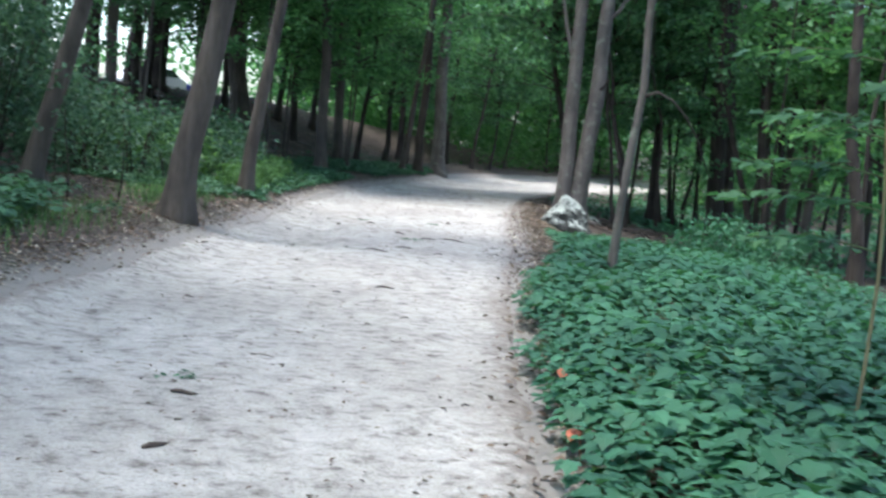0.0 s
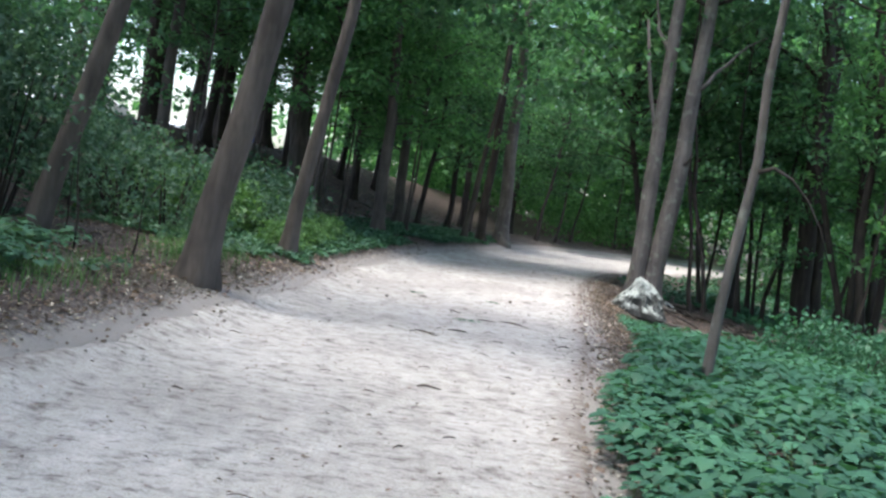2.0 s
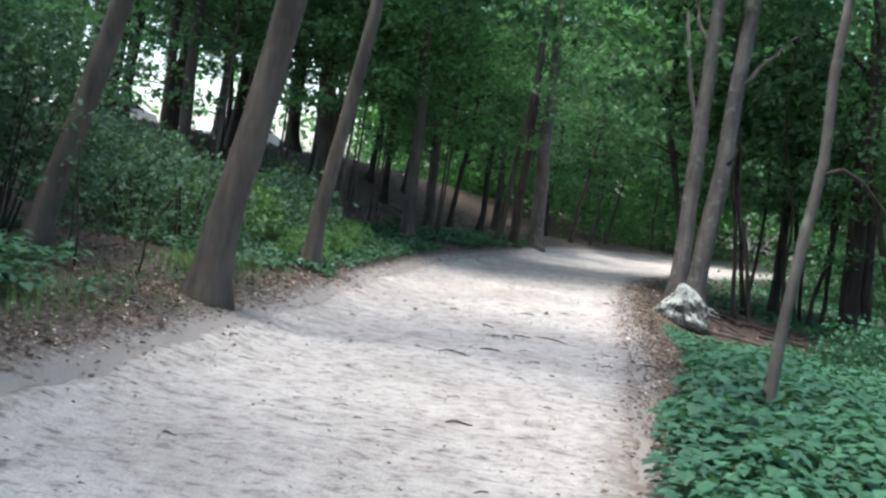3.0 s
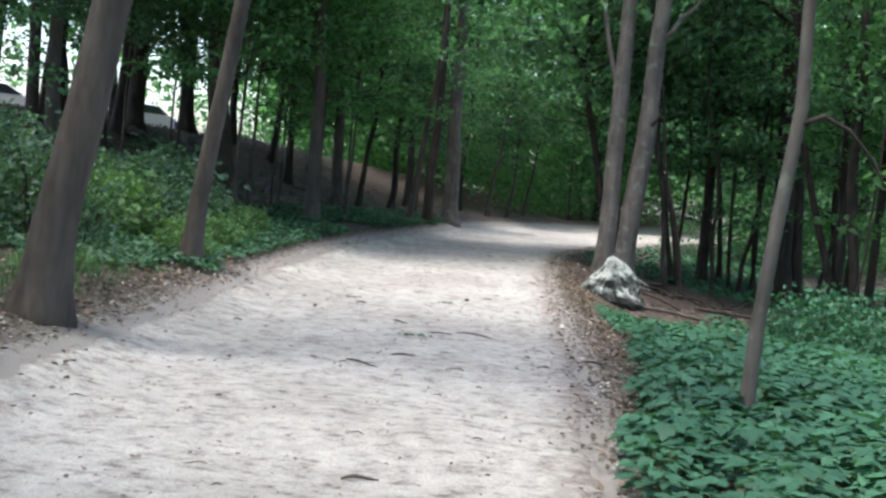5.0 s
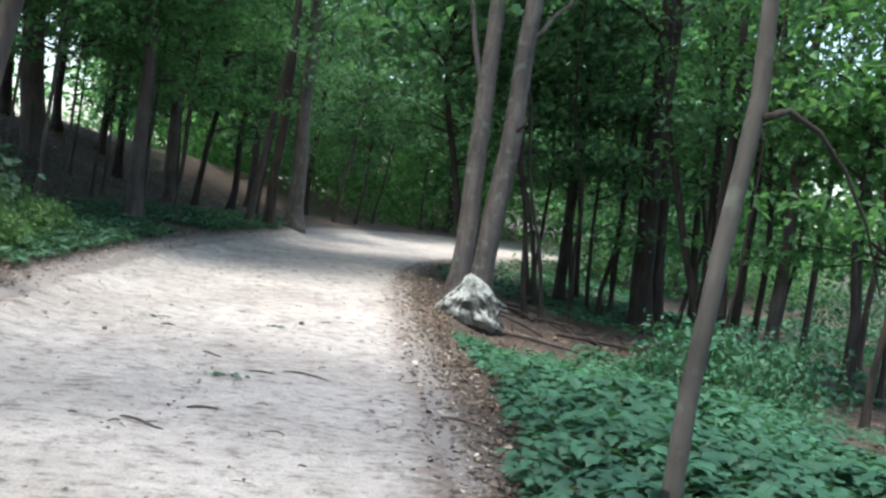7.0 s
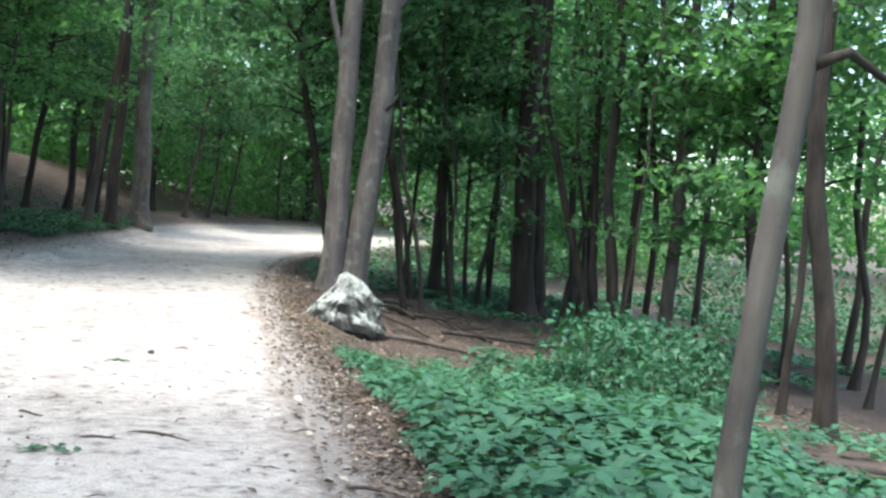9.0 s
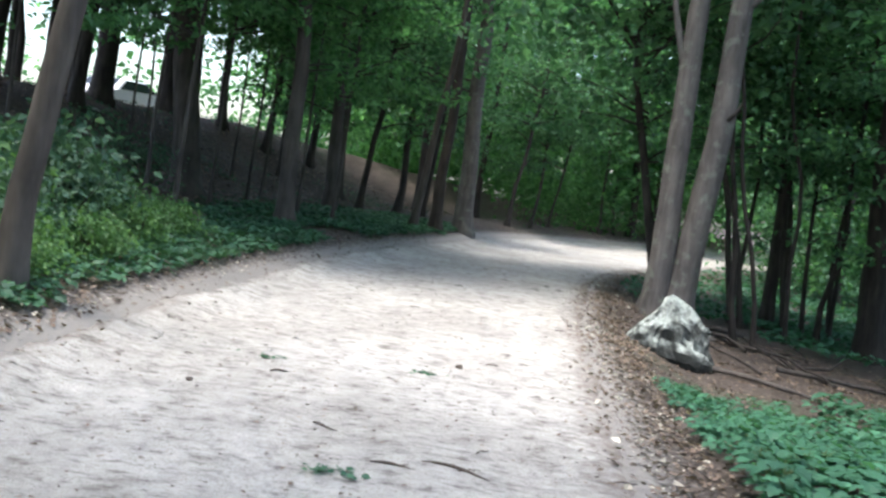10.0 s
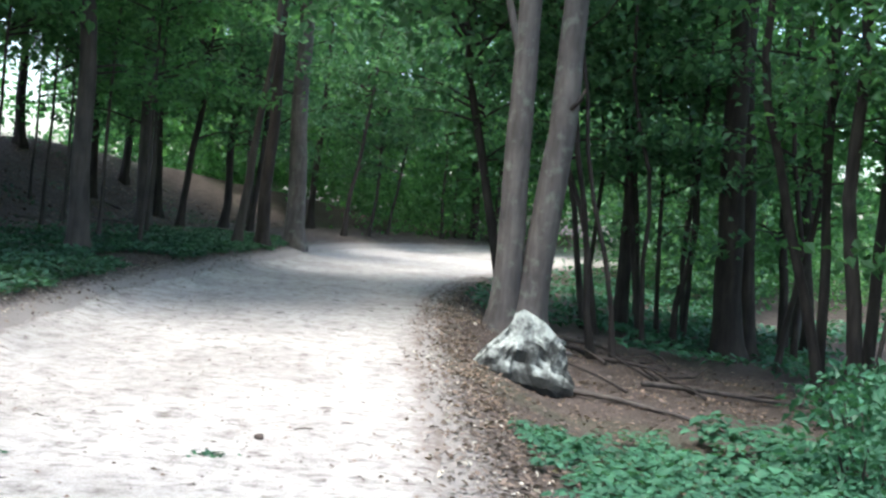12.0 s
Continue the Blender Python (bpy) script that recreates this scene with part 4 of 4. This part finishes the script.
TALL_WEED = shrub_mesh(55, 1.1, 0.5, 60, 0.13, LEAF_SHRUB, 0.3)
for x, y, s in ((-4.75, 15.0, 1.0), (-5.4, 16.4, 0.9), (-4.3, 13.3, 0.6)):
    shrub(x, y, TALL_WEED, "tall pale green leafy weed on the verge", s, "weed_clump", "weed")
for x, y, s in ((-3.95, 12.6, 0.5), (-3.85, 13.8, 0.5), (-4.0, 15.4, 0.55), (-3.75, 12.1, 0.4), (-4.1, 17.0, 0.5)):
    shrub(x, y, WEED[0], "low leafy weed spreading beside the gravel path", s, "weed_clump", "weed")

# ---- leafy ground cover and litter ----
def scatter(name, count, place, size, mat, label, category, flat=0.25, lift=0.01):
    s = Soup()
    made = 0
    for _ in range(count * 3):
        if made >= count:
            break
        x, y = place()
        if x is None:
            continue
        made += 1
        a = rng.uniform(0, 6.28)
        d = unit(a, rng.uniform(-flat, flat))
        up = (Vector((rng.uniform(-flat, flat), rng.uniform(-flat, flat), 1))).normalized()
        up = (up - d * up.dot(d)).normalized()
        s.leaf(Vector((x, y, rough_z(x, y) + lift + (0.012 if left_edge(y) < x < right_edge(y) else 0))), d, up, rng.uniform(*size), rng.uniform(0.4, 0.8), rng.uniform(-0.2, 0.3))
    return tagged(new(name, s.done(name, mat)), label, category, kind="stuff")


def left_verge():
    y = rng.uniform(10, 34)
    d = abs(rng.gauss(0, 1)) * 1.8 + 0.26 + 0.2 * noise.noise((y, 2, 40))
    x = left_edge(y) - d
    return (x, y) if d < 5.5 and noise.noise((x * 0.5, y * 0.35, 20)) > -0.25 else (None, None)


def left_verge_near():
    y = rng.uniform(-2, 12)
    d = rng.uniform(0.7, 5)
    x = left_edge(y) - d
    return (x, y) if noise.noise((x * 0.6, y * 0.6, 25)) > -0.12 + 0.25 * step(6, 9, y) else (None, None)


def right_wood():
    y = rng.uniform(17, 34)
    x = right_edge(y) + rng.uniform(2.5, 14)
    return (x, y) if noise.noise((x * 0.4, y * 0.4, 28)) > -0.1 and (y > 22 or x > 8) else (None, None)


def edges():
    y = rng.uniform(-4, 30)
    if rng.random() < 0.75:
        return right_edge(y) + rng.gauss(0.32, 0.24), y
    return left_edge(y) - rng.gauss(0.38, 0.28), y


def bare():
    if rng.random() < 0.5:
        return rng.uniform(1.4, 9), rng.uniform(12.5, 22)
    return rng.uniform(-9, -3.6), rng.uniform(1, 22)


def on_path():
    y = rng.uniform(-3, 26)
    return rng.uniform(left_edge(y) + 0.05, right_edge(y) - 0.05), y


scatter("ivy_cover", 24000, left_verge, (0.06, 0.13), LEAF_IVY, "low green ivy covering the verge", "ground cover", 0.5, 0.07)
scatter("verge_plants", 15000, left_verge_near, (0.05, 0.12), LEAF_SHRUB, "low green plants on the verge", "ground cover", 0.6, 0.08)
scatter("wood_floor_plants", 9000, right_wood, (0.10, 0.2), LEAF_HERB, "low green plants on the woodland floor", "ground cover", 0.6, 0.15)
def bend_side():
    y = rng.uniform(24, 46)
    return right_edge(y) + rng.uniform(0.5, 5.5), y


scatter("bend_plants", 6500, bend_side, (0.10, 0.2), LEAF_HERB, "low green plants beside the bend of the path", "ground cover", 0.6, 0.14)
scatter("leaf_litter", 14000, edges, (0.025, 0.07), LEAF_DEAD, "brown dead leaves along the path's edges", "leaf litter", 0.5, 0.012)
scatter("woodland_litter", 14000, bare, (0.03, 0.085), LEAF_DEAD, "brown dead leaves on the woodland floor", "leaf litter", 0.5, 0.015)
def on_bank():
    y = rng.uniform(14, 42)
    return left_edge(y) - rng.uniform(4, 13), y


scatter("bank_litter", 12000, on_bank, (0.05, 0.14), LEAF_DEAD, "brown dead leaves strewn over the bank", "leaf litter", 0.6, 0.02)
scatter("bank_plants", 2500, lambda: (lambda p: p if noise.noise((p[0] * 0.5, p[1] * 0.5, 50)) > 0.15 else (None, None))(on_bank()), (0.07, 0.14), LEAF_IVY, "sparse green plants on the bank", "ground cover", 0.6, 0.06)
for i in range(12):
    by = rng.uniform(18, 38)
    bx, ba, bl = left_edge(by) - rng.uniform(4.5, 10), rng.uniform(0, 6.28), rng.uniform(0.7, 1.8)
    log(((bx, by, 0.02), (bx + 0.5 * bl * math.cos(ba), by + 0.5 * bl * math.sin(ba), 0.05), (bx + bl * math.cos(ba + 0.25), by + bl * math.sin(ba + 0.25), 0.02)), rng.uniform(0.02, 0.05), "fallen_branch", "weathered fallen branch on the brown bank", BARK_GREY)
def left_floor():
    y = rng.uniform(-2, 13)
    return left_edge(y) - abs(rng.gauss(0, 1.3)), y


scatter("verge_litter", 900, left_floor, (0.02, 0.055), LEAF_PALE, "pale dry leaves scattered on the verge", "leaf litter", 0.5, 0.02)
scatter("verge_debris", 4200, left_floor, (0.03, 0.08), LEAF_DEAD, "brown dead leaves scattered on the verge", "leaf litter", 0.5, 0.02)
scatter("pale_litter", 350, edges, (0.03, 0.08), LEAF_PALE, "pale dry leaves along the path's edges", "leaf litter", 0.5, 0.02)
def grit_edge():
    y = rng.uniform(-3, 24)
    return (right_edge(y) + abs(rng.gauss(0, 0.35)), y) if rng.random() < 0.65 else (left_edge(y) - abs(rng.gauss(0, 0.4)), y)


scatter("edge_grit", 3000, grit_edge, (0.015, 0.04), LEAF_PALE, "pale gravel crumbs and leaf scraps on the path's edge", "grit", 0.4, 0.012)
scatter("path_crumbs", 4200, on_path, (0.012, 0.045), LEAF_DEAD, "small leaf crumbs on the gravel", "leaf litter", 0.3, 0.006)


def twig(x, y, length, a, fat=0.010, label="short dark twig lying on the gravel"):
    s = Soup()
    d = unit(a)
    n = Vector((-d.y, d.x, 0))
    k = rng.uniform(-0.2, 0.2)
    s.tube([d * (length * (t - 0.5)) + n * (length * k * math.sin(3.1 * t)) + Vector((0, 0, 0.022 + 0.008 * math.sin(5 * t))) for t in (0, 0.2, 0.4, 0.6, 0.8, 1)], (fat * 0.6, fat, fat, fat * 0.9, fat * 0.7, fat * 0.3), 5)
    if length > 0.25:
        s.tube((d * (length * 0.05) + Vector((0, 0, 0.025)), d * (length * 0.2) + n * (length * 0.18) + Vector((0, 0, 0.03))), (fat * 0.6, fat * 0.25), 4)
    ob = tagged(new("twig", s.done("twig", TWIG, True)), label, "twig", "twigs on the path")
    ob.location = (x, y, rough_z(x, y))
    return ob


for x, y, ln, a, fat in ((-0.645, 4.25, 0.19, 0.3, 0.010), (-1.0, 7.47, 0.33, -0.6, 0.009), (1.0, 8.46, 0.28, -0.3, 0.011), (-0.1, 9.55, 0.40, -0.4, 0.009), (-0.4, 9.47, 0.28, -0.1, 0.008), (-0.67, 7.99, 0.28, 0.1, 0.009), (-1.44, 11.48, 0.17, 0.5, 0.009), (-0.88, 10.09, 0.18, -0.5, 0.009), (-1.22, -1.09, 0.15, 0.9, 0.014), (-1.35, -0.16, 0.14, 0.1, 0.012)):
    twig(x, y, ln, a, fat)
for i in range(60):
    y = rng.uniform(-3, 24)
    twig(rng.uniform(left_edge(y) + 0.2, right_edge(y)), y, rng.uniform(0.05, 0.18), rng.uniform(0, 3.1), rng.uniform(0.003, 0.006))


def clod(x, y, s):
    bm = bmesh.new()
    bmesh.ops.create_icosphere(bm, subdivisions=2, radius=s)
    for v in bm.verts:
        v.co *= 1 + 0.4 * noise.noise(v.co * (1.5 / s))
        v.co.z *= 0.6
    me = bpy.data.meshes.new("clod")
    bm.to_mesh(me)
    bm.free()
    me.materials.append(TWIG)
    ob = new("dirt_clod", me)
    ob.location = (x, y, 0.012 + 0.3 * s)
    tagged(ob, "small dark clod of earth on the gravel", "clod")


clod(-0.21, 12.7, 0.034)
clod(-1.9, 10.8, 0.025)


def leaf_clump(x, y, count, spread, mat, label):
    """A flattened handful of leaf scraps lying on the gravel."""
    s = Soup()
    for _ in range(count):
        d = unit(rng.uniform(0, 6.28), rng.uniform(-0.1, 0.35))
        u = Vector((rng.uniform(-0.4, 0.4), rng.uniform(-0.4, 0.4), 1))
        s.broad_leaf(Vector((rng.gauss(0, spread), rng.gauss(0, spread * 0.6), 0.02)), d, (u - d * u.dot(d)).normalized(), rng.uniform(0.02, 0.05), 0.3)
    ob = tagged(new("leaf_clump", s.done("leaf_clump", mat)), label, "leaves", kind="stuff")
    ob.location = (x, y, rough_z(x, y) + 0.005)


for x, y, n in ((-0.73, 9.2, 26), (-0.45, 12.2, 30), (-1.64, 11.95, 18), (-1.5, 0.2, 14)):
    leaf_clump(x, y, n, 0.07, LEAF_IVY, "small clump of wilted green leaves on the gravel")
LEAF_RED = leaf_material("red_leaf", (0.34, 0.06, 0.04), (0.55, 0.16, 0.10), 0.25)
LEAF_LIME = leaf_material("lime_leaf", (0.16, 0.32, 0.06), (0.24, 0.42, 0.10), 0.35)
for x, y, z, mat, label in ((0.64, -0.75, 0.16, LEAF_RED, "single red leaf on herbs beside the path"), (0.71, 0.58, 0.16, LEAF_RED, "single red leaf on herbs beside the path"), (0.68, -1.25, 0.14, LEAF_LIME, "bright lime green leaf at the path's edge"), (0.70, 0.42, 0.14, LEAF_LIME, "bright lime green leaf at the path's edge")):
    s, d = Soup(), unit(3.6 + x, -0.3)
    s.tube((Vector((0.03, 0, -z)), Vector((0.02, 0, -0.4 * z)), Vector((0, 0, 0))), (0.003, 0.003, 0.002), 4, False)
    s.broad_leaf(Vector((0, 0, 0)), d, (Vector((0, 0, 1)) - d * d.z).normalized(), 0.09, 0.2, False)
    ob = tagged(new("coloured_leaf", s.done("coloured_leaf", mat)), label, "leaf")
    ob.location = (x, y, rough_z(x, y) + z)

# ---- car park beyond the bank ----
lot = mesh("car_park", [(-60, 18, 2.30), (-17.0, 18, 2.30), (-15.2, 36, 2.30), (-13.2, 45, 2.30), (-14, 56, 2.30), (-60, 80, 2.30)], [(0, 1, 2, 3, 4)], ASPHALT)
tagged(new("car_park", lot), "sunlit pale asphalt car park beyond the trees", "car park", kind="structure")
PAINT_WHITE = plain_material("white_car_paint", (0.8, 0.8, 0.8), 0.3, vary=0.03)
PAINT_BLUE = plain_material("dark_blue_car_paint", (0.02, 0.03, 0.10), 0.3, vary=0.05)
GLASS = plain_material("dark_car_glass", (0.02, 0.025, 0.03), 0.08, vary=0.1)
RUBBER = plain_material("black_rubber", (0.02, 0.02, 0.02), 0.8)
RIM = plain_material("silver_rim", (0.5, 0.5, 0.52), 0.35, 0.9, 0.05)
LAMP_RED = plain_material("red_lamp_lens", (0.5, 0.02, 0.02), 0.2, vary=0.05)


def lathe_wheel(x, y, root):
    s = Soup()
    s.tube((Vector((x, y - 0.1, 0.33)), Vector((x, y - 0.07, 0.33)), Vector((x, y + 0.07, 0.33)), Vector((x, y + 0.1, 0.33))), (0.29, 0.33, 0.33, 0.29), 20)
    w = part("wheel", s.done("tyre", RUBBER, True), root)
    r = Soup()
    r.tube((Vector((x, y - 0.115, 0.33)), Vector((x, y + 0.115, 0.33))), (0.19, 0.19), 14)
    part("rim", r.done("rim", RIM), w)


def car(x, y, turn, paint, label):
    root = tagged(new("car"), label, "car")
    root.location, root.rotation_euler = (x, y, 2.31), (0, 0, radians(turn))
    prof = ((-2.15, 0.35), (-2.2, 0.75), (-2.0, 0.95), (-1.2, 1.02), (-0.55, 1.42), (0.9, 1.46), (1.75, 1.05), (2.15, 0.98), (2.2, 0.55), (2.12, 0.35))
    bm = bmesh.new()
    rows = []
    for yy, k in ((-0.88, 0.0), (-0.80, 1.0), (0.80, 1.0), (0.88, 0.0)):
        rows.append([bm.verts.new((px * (0.97 + 0.03 * k), yy * (0.86 if pz > 1.2 else 1.0), pz - (0.04 * (1 - k) if pz > 0.9 else 0))) for px, pz in prof])
    for a, b in zip(rows, rows[1:]):
        for i in range(len(prof)):
            bm.faces.new((a[i], a[(i + 1) % len(prof)], b[(i + 1) % len(prof)], b[i]))
    bm.faces.new(rows[0])
    bm.faces.new(list(reversed(rows[-1])))
    bmesh.ops.recalc_face_normals(bm, faces=bm.faces)
    me = bpy.data.meshes.new("car_body")
    bm.to_mesh(me)
    bm.free()
    me.materials.append(paint)
    part("body", me, root)
    for nm, quad in (("windscreen", ((-1.12, -0.66, 1.07), (-1.12, 0.66, 1.07), (-0.6, 0.6, 1.40), (-0.6, -0.6, 1.40))), ("rear_window", ((1.68, -0.62, 1.11), (1.68, 0.62, 1.11), (0.98, 0.58, 1.44), (0.98, -0.58, 1.44))), ("side_window", ((-0.95, -0.86, 1.02), (1.5, -0.86, 1.06), (0.85, -0.775, 1.38), (-0.5, -0.775, 1.36))), ("side_window", ((-0.95, 0.86, 1.02), (1.5, 0.86, 1.06), (0.85, 0.775, 1.38), (-0.5, 0.775, 1.36)))):
        q = [Vector(v) for v in quad]
        n = (q[1] - q[0]).cross(q[2] - q[0]).normalized()
        if n.z < 0:
            n = -n
        s = Soup()
        s.add([v + n * 0.015 for v in q] + [v + n * 0.035 for v in q], ((0, 1, 2, 3), (4, 5, 6, 7), (0, 1, 5, 4), (1, 2, 6, 5), (2, 3, 7, 6), (3, 0, 4, 7)))
        part(nm, s.done(nm, GLASS), root)
    for wx in (-1.35, 1.35):
        for wy in (-0.80, 0.80):
            lathe_wheel(wx, wy, root)
    for yy in (-0.62, 0.62):
        s = Soup()
        s.tube((Vector((2.16, yy, 0.82)), Vector((2.23, yy, 0.82))), (0.13, 0.11), 10)
        part("tail_lamp", s.done("tail_lamp", LAMP_RED), root)
    return root


car(-14.9, 42.5, 78, PAINT_WHITE, "white car parked on the sunlit car park")
car(-17.0, 50.0, 20, PAINT_BLUE, "dark blue car parked on the sunlit car park")
car(-18.5, 36.0, 60, PAINT_WHITE, "white car parked farther along the car park")

# ---- far woods ----
def far_woods(name, low, high, count, top, size, mat, seed, start, stop):
    """Banks of foliage between two distances, from one bearing to another."""
    gen = np.random.default_rng(seed)
    places = []
    while len(places) < count:
        a = radians(gen.uniform(start, stop))
        r = gen.uniform(low, high)
        x, y = 2 + r * math.sin(a), 10 + r * math.cos(a)
        z = gen.uniform(0.1, 1.0) ** 1.1 * top
        if z < 3.5 and y < 52 and left_edge(y) - 0.6 < x < right_edge(y) + 0.6:
            continue
        if noise.noise((x * 0.22, y * 0.22, z * 0.35)) < -0.18:
            continue
        places.append((x, y, ground_z(x, y) + z))
    return tagged(new(name, clumps(name, np.array(places), (0.7, 0.7, 0.3), 14, size, mat, gen)), "distant green woodland foliage", "woodland", kind="stuff")


far_woods("far_woods", 34, 60, 3800, 15, 0.36, LEAF_LIT, 1, -9, 24)
far_woods("far_woods", 40, 62, 850, 15, 0.36, LEAF_LIT, 8, 24, 47)
far_woods("far_woods", 34, 60, 2000, 15, 0.36, LEAF_LIT, 9, 47, 75)
far_woods("far_woods", 60, 75, 2200, 22, 0.6, LEAF_TREE, 2, -13, 25)
far_woods("far_woods", 60, 75, 520, 12, 0.6, LEAF_LIT, 10, 25, 47)
far_woods("far_woods", 60, 75, 1600, 20, 0.6, LEAF_TREE, 11, 47, 100)
far_woods("far_woods", 30, 50, 1500, 14, 0.5, LEAF_TREE, 3, 75, 285)
far_woods("far_woods", 24, 34, 480, 7, 0.22, LEAF_TREE, 4, 10, 22)
far_woods("far_woods", 36, 58, 900, 9, 0.4, LEAF_LIT, 13, -17, -6)
far_woods("far_growth", 42, 54, 900, 2.0, 0.2, LEAF_LIT, 14, -13, 10)
far_woods("far_woods", 22, 32, 300, 6, 0.2, LEAF_LIT, 12, 46, 62)
far_woods("far_woods", 62, 85, 420, 14, 0.6, LEAF_LIT, 5, -60, -14)
far_woods("far_growth", 30, 46, 1500, 2.2, 0.15, LEAF_LIT, 6, -2, 30)
far_woods("far_growth", 14, 30, 900, 1.6, 0.13, LEAF_HERB, 7, 32, 70)
